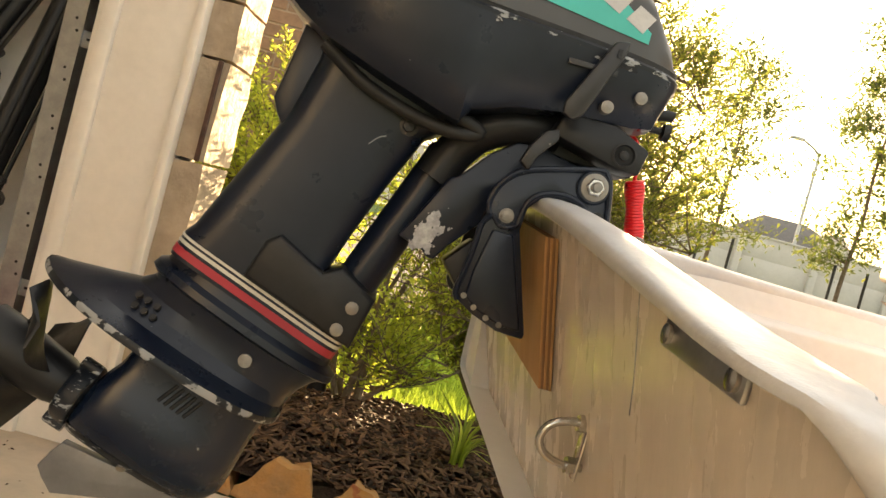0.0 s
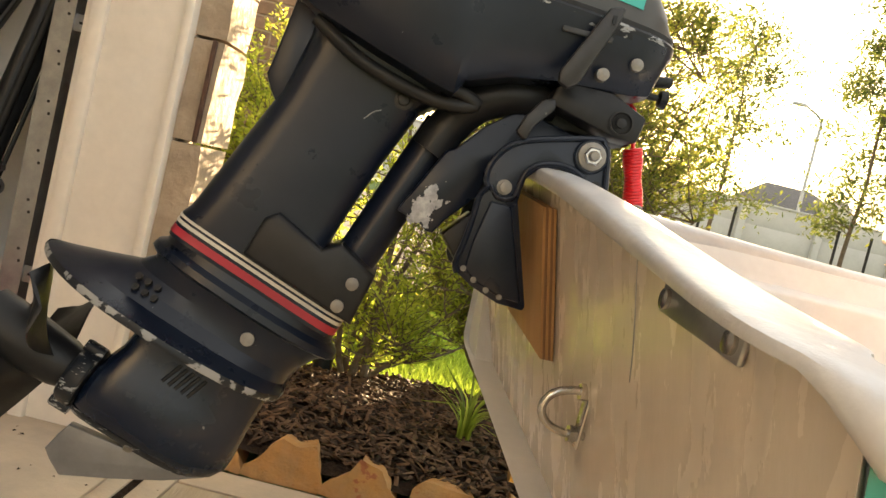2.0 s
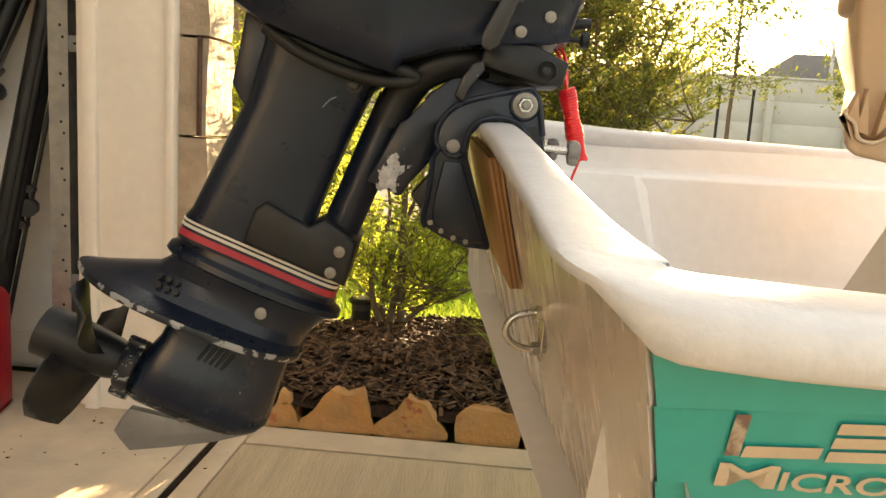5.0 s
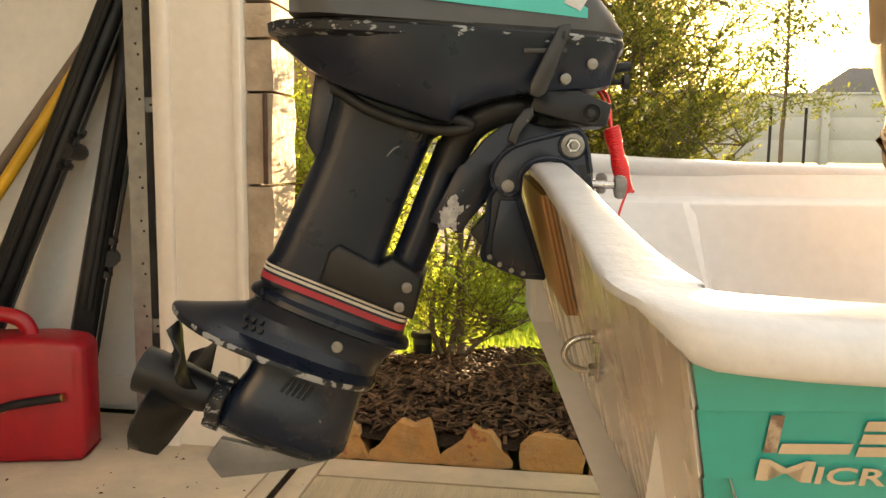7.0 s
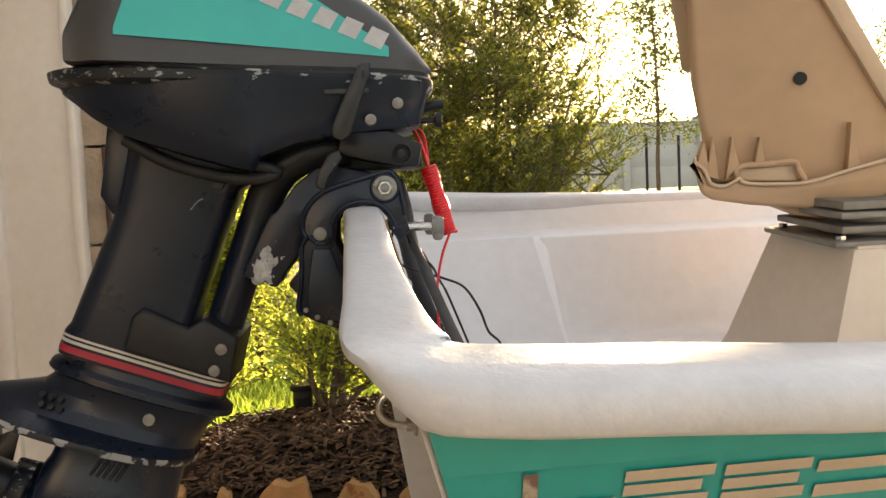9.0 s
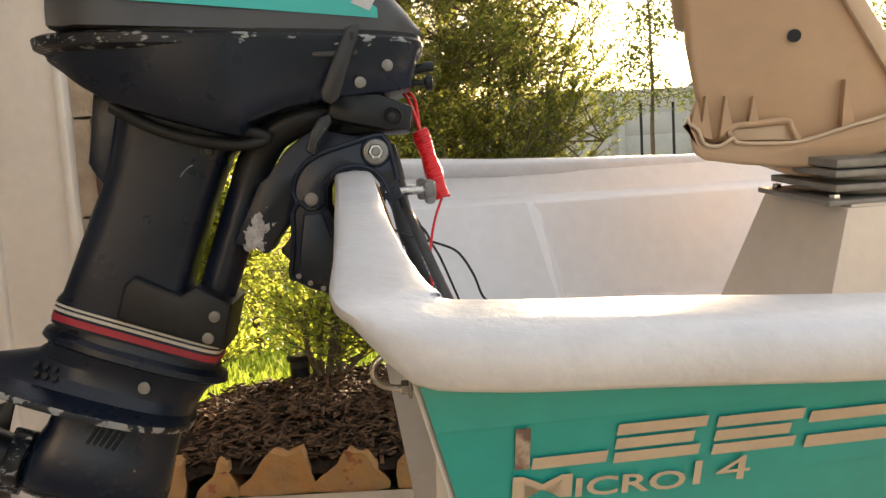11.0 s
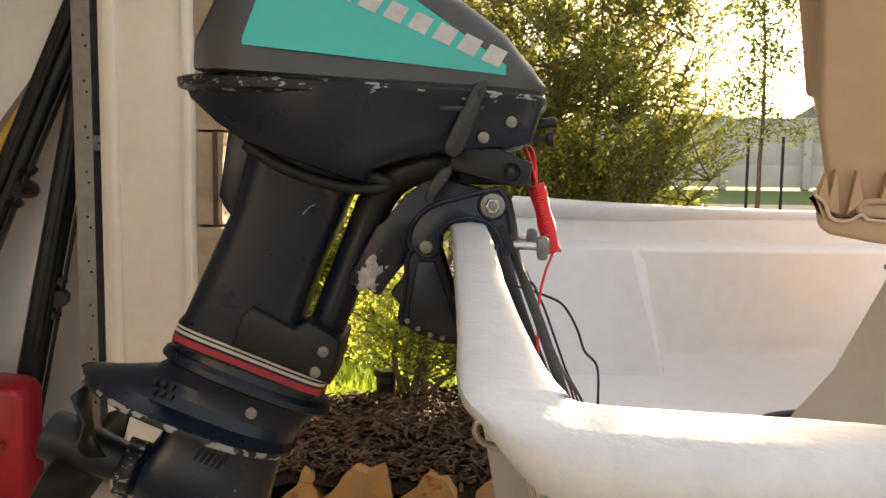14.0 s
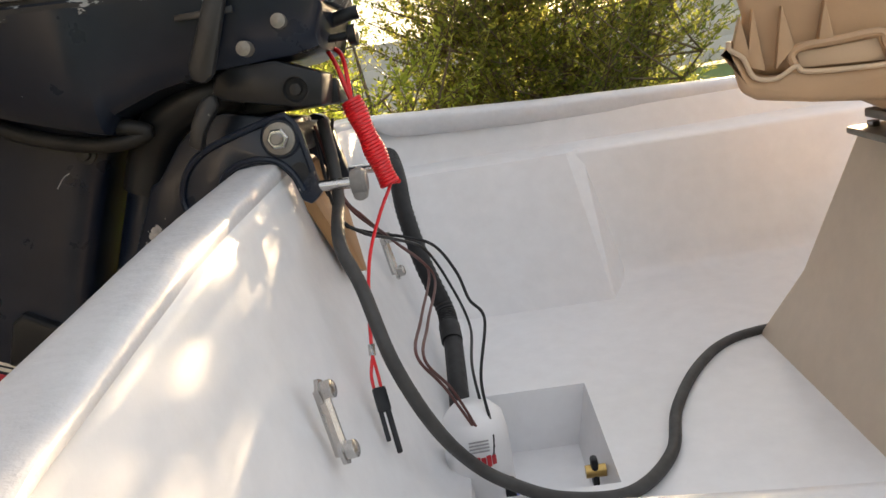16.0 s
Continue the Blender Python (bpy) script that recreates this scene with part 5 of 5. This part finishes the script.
def make_floor_bits():
    rr = random.Random(12)
    tagged(part("joint_filler", box(-0.557, 0.9, GZ - 0.006, 0.021, 1.86, 0.004, 0.001), MULCH), "dark dirt-filled expansion joint", "joint", kind="structure")
    vs, fs = [], []
    for k in range(24):
        x, y = rr.gauss(-0.95, 0.22), rr.uniform(1.45, 1.84)
        r = rr.uniform(0.002, 0.006)
        q = Euler((rr.uniform(-0.3, 0.3), rr.uniform(-0.3, 0.3), rr.uniform(0, 6.28))).to_matrix()
        n = len(vs)
        vs += [Vector((x, y, GZ + 0.003)) + q @ Vector(p) for p in ((-r, -r * 0.4, 0), (r, -r * 0.3, 0), (r * 0.7, r * 0.5, 0), (-r * 0.8, r * 0.4, 0), (0, 0, r * 0.6))]
        fs += [(n, n + 1, n + 4), (n + 1, n + 2, n + 4), (n + 2, n + 3, n + 4), (n + 3, n, n + 4)]
    me = bpy.data.meshes.new("floor_litter")
    me.from_pydata(vs, [], fs)
    me.materials.append(MULCH)
    tagged(new("floor_litter", me), "dry leaf crumbs and grit on concrete", "litter", kind="stuff")


make_floor_bits()


# ---- planting bed ----
def bed_edge(x):
    """Where the lawn begins behind the bed: nearer beside the house."""
    return 2.80 - 0.95 * min(0.5, max(0.0, -0.25 - x))


def make_bed():
    rr = random.Random(11)
    bm = bmesh.new()
    nx, ny = 60, 26
    rows = []
    for j in range(ny):
        row = []
        for i in range(nx):
            x = -0.85 + 3.2 * i / (nx - 1)
            y = 1.90 + (bed_edge(x) + 0.05 - 1.90) * j / (ny - 1)
            z = GZ + 0.035 + 0.06 * min(1, j / 8) + 0.022 * noise.noise(Vector((x * 5, y * 5, 0))) + 0.012 * noise.noise(Vector((x * 22, y * 22, 3)))
            row.append(bm.verts.new((x, y, z if j < ny - 2 else GZ - 0.03)))
        rows.append(row)
    for a, b in zip(rows, rows[1:]):
        for i in range(nx - 1):
            bm.faces.new((a[i], a[i + 1], b[i + 1], b[i]))
    tagged(part("mulch_bed", bm, MULCH), "mounded dark bark mulch bed", "mulch", kind="structure")
    vs, fs = [], []
    for k in range(7000):
        x, y = rr.uniform(-0.8, 1.2), rr.uniform(1.95, 2.78)
        if y > bed_edge(x) - 0.02:
            continue
        z = GZ + 0.045 + 0.06 * min(1, (y - 1.9) / 0.29) + 0.022 * noise.noise(Vector((x * 5, y * 5, 0)))
        l, w = rr.uniform(0.010, 0.034), rr.uniform(0.003, 0.008)
        q = Euler((rr.uniform(-0.5, 0.5), rr.uniform(-0.5, 0.5), rr.uniform(0, 6.28))).to_matrix()
        n = len(vs)
        vs += [Vector((x, y, z)) + q @ Vector(p) for p in ((-l, -w, 0), (l, -w * 0.6, 0), (l * 0.8, w, 0), (-l, w * 0.7, 0), (0, 0, 0.005))]
        fs += [(n, n + 1, n + 4), (n + 1, n + 2, n + 4), (n + 2, n + 3, n + 4), (n + 3, n, n + 4)]
    me = bpy.data.meshes.new("mulch_chips")
    me.from_pydata(vs, [], fs)
    me.materials.append(MULCHCHIP)
    tagged(new("mulch_chips", me), "loose brown bark chips on the bed", "mulch", kind="stuff")


MULCHCHIP = leafy("bark_chip", (0.014, 0.009, 0.007), (0.15, 0.085, 0.05), 0.02, 0.8, 0.15)
make_bed()


def make_rock(name, x, y, w, h, seed, form, d=0.12):
    """A split sandstone block: a front outline, narrowing and leaning to the back, with rough faces."""
    bm = slab([(px * w, pz * h) for px, pz in form], -d / 2, d / 2)
    for v in bm.verts:
        t = v.co.z / h
        if v.co.y > 0:
            v.co.x *= 0.75
            v.co.z *= 0.8
        v.co.y += 0.055 * t
    bmesh.ops.triangulate(bm, faces=bm.faces)
    bmesh.ops.subdivide_edges(bm, edges=bm.edges, cuts=3, use_grid_fill=True)
    for v in bm.verts:
        s = Vector((seed, 0, 0))
        v.co += Vector((noise.noise(v.co * 16 + s), noise.noise(v.co * 16 + s * 2), noise.noise(v.co * 16 + s * 3))) * 0.012 + Vector((1, 1, 1)) * noise.noise(v.co * 60 + s) * 0.002
    for v in bm.verts:
        v.co += Vector((x, y, GZ - 0.010))
    return tagged(part(name, bm, ROCK, None, "", 24), "rough ochre sandstone edging rock in the bed", "rock", "edging rocks")


WEDGE = [(-0.5, 0.0), (-0.5, 0.25), (-0.3, 0.62), (-0.12, 0.95), (0.05, 0.88), (0.30, 1.0), (0.44, 0.5), (0.5, 0.2), (0.48, 0.0)]
SHARD = [(-0.5, 0.0), (-0.5, 0.2), (-0.2, 0.6), (-0.12, 1.0), (0.2, 0.85), (0.36, 0.55), (0.5, 0.15), (0.5, 0.0)]
BLOCK = [(-0.5, 0.0), (-0.47, 0.75), (-0.35, 1.0), (0.1, 0.97), (0.38, 0.9), (0.5, 0.4), (0.5, 0.0)]
for k, (x, w, h, fm) in enumerate(((-0.60, 0.15, 0.09, BLOCK), (-0.435, 0.115, 0.082, SHARD), (-0.275, 0.205, 0.098, WEDGE), (-0.075, 0.20, 0.094, SHARD), (0.135, 0.18, 0.080, BLOCK), (0.315, 0.16, 0.085, SHARD), (0.50, 0.19, 0.09, BLOCK), (0.70, 0.2, 0.08, WEDGE))):
    make_rock("edging_rock", x, 1.925, w, h, 20 + k, fm)


def make_lamp():
    lp = thing("path_light", "small dark bollard path light in the mulch", "garden light", Matrix.Translation((-0.355, 2.66, GZ + 0.08)))
    part("post", lathe([(0, -0.03), (0.036, -0.03), (0.036, 0.08), (0.0, 0.08)], axis="Z"), BLACK, lp)
    part("cap", lathe([(0.0, 0.085), (0.046, 0.085), (0.047, 0.098), (0.040, 0.105), (0, 0.107)], axis="Z"), BLACK, lp)
    part("lens", lathe([(0.0, 0.06), (0.037, 0.06), (0.037, 0.086), (0.0, 0.086)], axis="Z"), DARKMETAL, lp, "grey lens ring")


make_lamp()


# ---- lawn ----
def make_grass():
    rr = random.Random(5)
    vs, fs = [], []
    for k in range(34000):
        x = rr.uniform(-1.2, 1.6)
        y = bed_edge(x) - 0.04 + (rr.random() ** 1.5) * 3.1
        z = GZ - 0.03
        h = rr.uniform(0.05, 0.105) * (1.0 if y > bed_edge(x) + 0.06 else 0.75)
        a = rr.uniform(0, 6.28)
        w = 0.0028 + 0.0006 * (y - 2.7)
        dx, dy = math.cos(a) * w, math.sin(a) * w
        lx, ly = rr.gauss(0, 0.02), rr.gauss(0, 0.02)
        n = len(vs)
        vs += [(x - dx, y - dy, z), (x + dx, y + dy, z), (x + dx * 0.7 + lx * 0.5, y + dy * 0.7 + ly * 0.5, z + h * 0.6), (x - dx * 0.7 + lx * 0.5, y - dy * 0.7 + ly * 0.5, z + h * 0.6), (x + lx * 1.4, y + ly * 1.4, z + h)]
        fs += [(n, n + 1, n + 2, n + 3), (n + 3, n + 2, n + 4)]
    me = bpy.data.meshes.new("lawn")
    me.from_pydata(vs, [], fs)
    me.materials.append(GRASS)
    tagged(new("lawn", me), "bright sunlit lawn grass", "grass", kind="stuff")


make_grass()


# ---- shrubs and trees ----
def leaf_cloud(tips, per, size, spread, rr):
    vs, fs = [], []
    for t in tips:
        for k in range(per):
            p = t + Vector((rr.gauss(0, spread), rr.gauss(0, spread), rr.gauss(0, spread)))
            l = size * rr.uniform(0.6, 1.25)
            w = l * 0.36
            q = Euler((rr.uniform(-1.1, 1.1), rr.uniform(-1.1, 1.1), rr.uniform(0, 6.28))).to_matrix()
            n = len(vs)
            vs += [p + q @ Vector(c) for c in ((-l, 0, 0), (-l * 0.2, -w, 0.15 * w), (l, 0, 0), (-l * 0.2, w, 0.15 * w))]
            fs.append((n, n + 1, n + 2, n + 3))
    return vs, fs


def make_bush(name, label, base, height, outline, stems, branches, sprays, leaf, size, seed, group="garden shrubs"):
    """A shrub: stems from one foot, side branches to the crown's outline, and leafy sprays along them.
    outline: (height, half-width) pairs from the foot up; stems: (x, y, height) of their tips."""
    rr = random.Random(seed)
    tr = thing(name, label, "shrub", Matrix.Translation(base), group)

    def half(z):
        for (z0, h0), (z1, h1) in zip(outline, outline[1:]):
            if z0 <= z <= z1:
                return h0 + (h1 - h0) * (z - z0) / (z1 - z0)
        return 0.03
    bms, lines = [], []
    for x, y, z in stems:
        a = Vector((rr.gauss(0, 0.02), rr.gauss(0, 0.02), -0.04))
        c = Vector((x, y, z))
        pts = [a, a.lerp(c, 0.3) + Vector((rr.gauss(0, 0.03), rr.gauss(0, 0.03), 0)), a.lerp(c, 0.65) + Vector((rr.gauss(0, 0.05), rr.gauss(0, 0.05), 0)), c]
        q = smooth_path(pts, 4)
        lines.append(q)
        bms.append(tube(q, 0.011 * (z / height) + 0.006, 1, 8, 0.003))
    arms = []
    for k in range(branches):
        q = rr.choice(lines)
        i = rr.randrange(2, len(q))
        p = q[i]
        z = min(height, max(0.1, p.z + rr.uniform(0.0, 0.3) * height * 0.5))
        t = rr.uniform(0, math.tau)
        h = half(z) * rr.uniform(0.35, 0.92)
        e = Vector((math.cos(t) * h, math.sin(t) * h * 0.8, z))
        m = p.lerp(e, 0.5) + Vector((0, 0, -0.03 + rr.gauss(0, 0.02)))
        b = smooth_path([p, m, e], 4)
        arms.append(b)
        bms.append(tube(b, 0.0045, 1, 5, 0.0018))
    vs, fs = [], []
    for k in range(sprays):
        b = rr.choice(arms) if k % 12 else rr.choice(lines)
        p = b[rr.randrange(len(b) // 3, len(b))]
        out = Vector((p.x, p.y, 0)).normalized() if p.xy.length > 0.02 else Vector((1, 0, 0))
        d = (out * rr.uniform(0.2, 0.9) + Vector((rr.gauss(0, 0.45), rr.gauss(0, 0.45), rr.uniform(0.1, 1.0)))).normalized()
        n = rr.randrange(9, 18)
        step = size * rr.uniform(0.95, 1.25)
        tw = [p.copy()]
        for i in range(n):
            d = (d + Vector((rr.gauss(0, 0.08), rr.gauss(0, 0.08), 0.03))).normalized()
            tw.append(tw[-1] + d * step)
        bms.append(tube(tw[::4] + [tw[-1]], 0.0016, 1, 3, 0.0007))
        side = d.cross(Vector((0, 0, 1))).normalized()
        up = side.cross(d)
        for i, c in enumerate(tw[1:]):
            for sgn in ((1, -1) if rr.random() < 0.55 else (1 if i % 2 else -1,)):
                l = size * rr.uniform(0.7, 1.2)
                w = l * rr.uniform(0.34, 0.46)
                ln = (d * 0.6 + side * sgn * rr.uniform(0.5, 1.0) + up * rr.gauss(0.1, 0.5)).normalized()
                ws = ln.cross(up + Vector((rr.gauss(0, 0.5), rr.gauss(0, 0.5), 0))).normalized() * w
                m0 = len(vs)
                f = c + ln * 0.15 * l
                vs += [f, f + ln * l * 0.75 + ws + up * 0.1 * l, f + ln * l * 1.9, f + ln * l * 0.75 - ws + up * 0.1 * l]
                fs.append((m0, m0 + 1, m0 + 2, m0 + 3))
    part("trunk", join(*bms), BARK, tr)
    me = bpy.data.meshes.new("crown")
    me.from_pydata(vs, [], fs)
    me.materials.append(leaf)
    new("crown", me).parent = tr
    return tr


make_bush("shrub", "bushy small-leaved shrub behind the boat", (-0.25, 2.66, GZ + 0.08), 1.1, ((0.0, 0.1), (0.2, 0.32), (0.5, 0.40), (0.8, 0.34), (1.0, 0.24), (1.15, 0.08)), ((-0.03, 0.0, 1.1), (0.28, 0.1, 0.95), (-0.12, 0.12, 0.7), (0.50, 0.0, 0.48), (0.14, -0.06, 0.8), (0.40, 0.1, 0.22)), 60, 430, LEAF2, 0.0135, 2)
make_bush("shrub", "tall airy shrub with small olive leaves", (0.30, 3.15, GZ), 2.0, ((0.0, 0.15), (0.3, 0.42), (0.8, 0.66), (1.2, 0.72), (1.55, 0.62), (1.9, 0.42), (2.2, 0.10)), ((-0.05, 0.0, 2.1), (0.22, 0.05, 1.85), (0.42, 0.0, 1.55), (-0.28, 0.0, 1.8), (-0.42, 0.1, 1.3), (0.12, -0.2, 1.7), (0.56, 0.05, 1.2), (0.05, 0.25, 1.9), (0.55, -0.15, 0.9), (0.50, 0.0, 1.45), (-0.48, 0.0, 1.05), (-0.52, 0.05, 0.8), (-0.36, -0.1, 1.25), (-0.46, 0.0, 1.6), (-0.30, 0.1, 1.45)), 460, 4700, LEAF, 0.0130, 7)
make_bush("shrub", "leafy green shrub beside the stone corner", (-0.80, 2.95, GZ), 1.0, ((0.0, 0.2), (0.4, 0.36), (0.8, 0.36), (1.0, 0.24), (1.12, 0.05)), ((-0.05, 0.0, 1.05), (0.15, 0.0, 0.95), (-0.22, 0.05, 0.9), (0.28, -0.05, 0.7)), 80, 900, LEAF2, 0.0160, 9)
make_bush("shrub", "spray of pale leaves by the brick wall", (-0.74, 3.55, GZ), 1.6, ((0.0, 0.1), (0.9, 0.15), (1.2, 0.26), (1.5, 0.26), (1.75, 0.08)), ((0.0, 0.0, 1.65), (0.14, 0.0, 1.5), (-0.10, 0.0, 1.45)), 40, 420, LEAF, 0.0150, 14)


def make_young_tree(x, y, h, seed, size, count=30):
    """A straight thin trunk with short level laterals from fence height up, and loose leaf clusters along them."""
    rr = random.Random(seed)
    g = ground_height(x, y)
    tr = thing("young_tree", "slender staked young street tree", "tree", Matrix.Translation((x, y, g)), "street trees")
    trunk = [Vector((rr.gauss(0, 0.012) + 0.03 * k / 8, rr.gauss(0, 0.012), -0.05 + h * k / 8)) for k in range(9)]
    bms, tips = [tube(trunk, 0.026, 2, 9, 0.006)], []
    for k in range(count):
        z = 1.12 + (h - 1.12) * (k + rr.random()) / count
        a = rr.uniform(0, 6.28)
        n = rr.uniform(0.22, 0.62) * (1.1 - 0.55 * (z - 1.12) / (h - 1.12))
        p = Vector((0.03 * z / h, 0, z))
        d = Vector((math.cos(a), math.sin(a), rr.uniform(-0.1, 0.65)))
        pts = [p, p + d * n * 0.5 + Vector((0, 0, 0.02)), p + d * n + Vector((0, 0, rr.uniform(-0.06, 0.06)))]
        bms.append(tube(pts, 0.006, 2, 5, 0.002))
        for t in (0.45, 0.65, 0.82, 1.0):
            c = pts[0].lerp(pts[2], t)
            e = c + Vector((rr.gauss(0, 0.08), rr.gauss(0, 0.08), rr.gauss(0.02, 0.06)))
            bms.append(tube([c, e], 0.002, 1, 4))
            tips += [c, e]
    part("trunk", join(*bms), BARK, tr)
    vs, fs = leaf_cloud(tips, 20, size, 0.07, rr)
    me = bpy.data.meshes.new("crown")
    me.from_pydata(vs, [], fs)
    me.materials.append(LEAF3)
    new("crown", me).parent = tr
    for dx in (-0.09, 0.20):
        s = thing("tree_stake", "thin dark steel tree stake", "stake", Matrix.Translation((x + dx, y, g)), "tree stakes")
        part("post", tube([(0, 0, -0.1), (0, 0, 1.19)], 0.013, 1, 8), BLACK, s)


make_young_tree(2.06, 7.0, 2.75, 31, 0.027, 34)
make_young_tree(3.27, 7.0, 3.3, 35, 0.030, 46)
make_young_tree(4.75, 7.6, 3.0, 37, 0.030, 40)


def make_iris():
    rr = random.Random(8)
    bm = bmesh.new()
    for k in range(34):
        a, l = rr.uniform(0, 6.28), rr.uniform(0.12, 0.24)
        d = Vector((math.cos(a), math.sin(a), 0))
        p = [Vector((0, 0, -0.02)) + d * 0.02, d * 0.03 + Vector((0, 0, l * 0.6)), d * (0.05 + l * 0.45) + Vector((0, 0, l * (0.95 if k % 3 else 0.6)))]
        q = smooth_path(p, 4)
        s = Vector((-d.y, d.x, 0)) * 0.005
        rows = [(bm.verts.new(c + s * (1 - i / len(q)) ** 0.5), bm.verts.new(c - s * (1 - i / len(q)) ** 0.5)) for i, c in enumerate(q)]
        for a_, b_ in zip(rows, rows[1:]):
            bm.faces.new((a_[0], a_[1], b_[1], b_[0]))
    ob = tagged(part("strappy_plant", bm, LEAF2), "clump of strappy green leaves in the mulch", "plant")
    ob.location = (0.155, 2.22, GZ + 0.07)


make_iris()


# ---- fence, houses and far things ----
def make_fence():
    fy = 18.0
    fz = ground_height(0, fy)
    f = thing("boundary_fence", "pale grey precast concrete panel fence", "fence")
    for k in range(-6, 12):
        x = 4.15 + k * 1.75
        part("post", box(x, fy - 0.05, fz + 0.75, 0.16, 0.2, 1.56, 0.015), FENCE, f)
        for j in range(3):
            part("panel", box(x + 0.875, fy, fz + 0.26 + j * 0.49, 1.62, 0.08, 0.494, 0.010), FENCE, f)
        part("coping", box(x + 0.875, fy, fz + 1.505, 1.62, 0.14, 0.05, 0.012), FENCE, f)


make_fence()


def make_house(x, y, w, h, d, peak):
    z = ground_height(0, 19)
    hs = thing("distant_house", "distant suburban house with dark shingle roof", "house", Matrix.Translation((x, y, z)), "houses beyond the fence")
    part("wall", box(0, 0, h / 2, w, d, h), HOUSEW, hs)
    e = 0.5
    part("roof", loft([[(-w / 2 - e, -d / 2 - e, h), (w / 2 + e, -d / 2 - e, h), (w / 2 + e, d / 2 + e, h), (-w / 2 - e, d / 2 + e, h)], [(-w / 4, -0.1, h + peak), (w / 4, -0.1, h + peak), (w / 4, 0.1, h + peak), (-w / 4, 0.1, h + peak)]]), ROOF, hs)
    g = part("gable", slab([(0.1 * w, h), (0.45 * w, h), (0.275 * w, h + peak * 0.7)], -d / 2 - 0.7, 0, 0.02), HOUSEW, hs)
    part("window", box(0.275 * w, -d / 2 - 0.72, h + peak * 0.25, 0.7, 0.06, 0.8, 0.02), FENCE, hs)


make_house(17.2, 46, 5.0, 3.3, 8, 1.75)
make_house(7.5, 52, 11, 3.0, 8, 1.4)
make_house(33, 55, 12, 3.4, 9, 1.9)
sl = thing("street_lamp", "tall grey street lamp behind the fence", "street lamp", Matrix.Translation((11.8, 30, ground_height(0, 19))))
part("pole", tube([(0, 0, 0), (0, 0, 5.4), (-0.1, 0, 6.0), (-0.7, 0, 6.35)], 0.07, 5, 10, 0.04), GALV, sl)
part("head", box(-0.95, 0, 6.36, 0.55, 0.2, 0.12, 0.03), GALV, sl)


# ---- stone corner of the garage: pieces ----
def make_stones():
    x0, x1 = -0.733, -0.648
    zs = [GZ, 0.22, 0.45, 0.778, 1.034, 1.178, 1.275, 1.42, 1.62, 1.84, 2.1, 2.4, 2.7, 3.0]
    rr = random.Random(6)
    for k, (a, b) in enumerate(zip(zs, zs[1:])):
        for ya, yb in ((YJ, YJ + 0.19 + 0.012 * (k % 2)),):
            bm = box((x0 + x1) / 2, (ya + yb) / 2, (a + b) / 2, x1 - x0 - 0.004, yb - ya - 0.008, b - a - 0.008)
            bmesh.ops.subdivide_edges(bm, edges=bm.edges, cuts=3, use_grid_fill=True)
            for v in bm.verts:
                v.co += Vector((noise.noise(v.co * 14), noise.noise(v.co * 14 + Vector((5, 0, 0))), 0)) * 0.007
            part("stone", bm, STONE, GARAGE, "", 30)
    part("rusty_strip", box(-0.668, YJ - 0.004, 0.906, 0.010, 0.012, 0.25, 0.001), RUST, GARAGE, "rust-brown metal strip")


make_stones()


def make_brick_wing():
    """The front of the house beyond the corner: brick courses on a mortar wall."""
    w = thing("wall_brick", "brown brick house front beyond the stone corner", "wall", kind="structure")
    part("core", box(-3.0, 4.16, 1.6, 4.0, 0.2, 3.2), MORTAR, w, "pale mortar")
    me = None
    for j in range(15):
        for i in range(5):
            x = -1.105 - 0.213 * i - (0.1065 if j % 2 else 0.0)
            z = 0.62 + 0.075 * j
            if me is None:
                first = part("brick", box(0, 0, 0, 0.203, 0.10, 0.065, 0.003, None, 1), BRICK, w)
                me, ob = first.data, first
            else:
                ob = new("brick", me)
                ob.parent = w
            ob.location = (x, 4.105, z)


make_brick_wing()
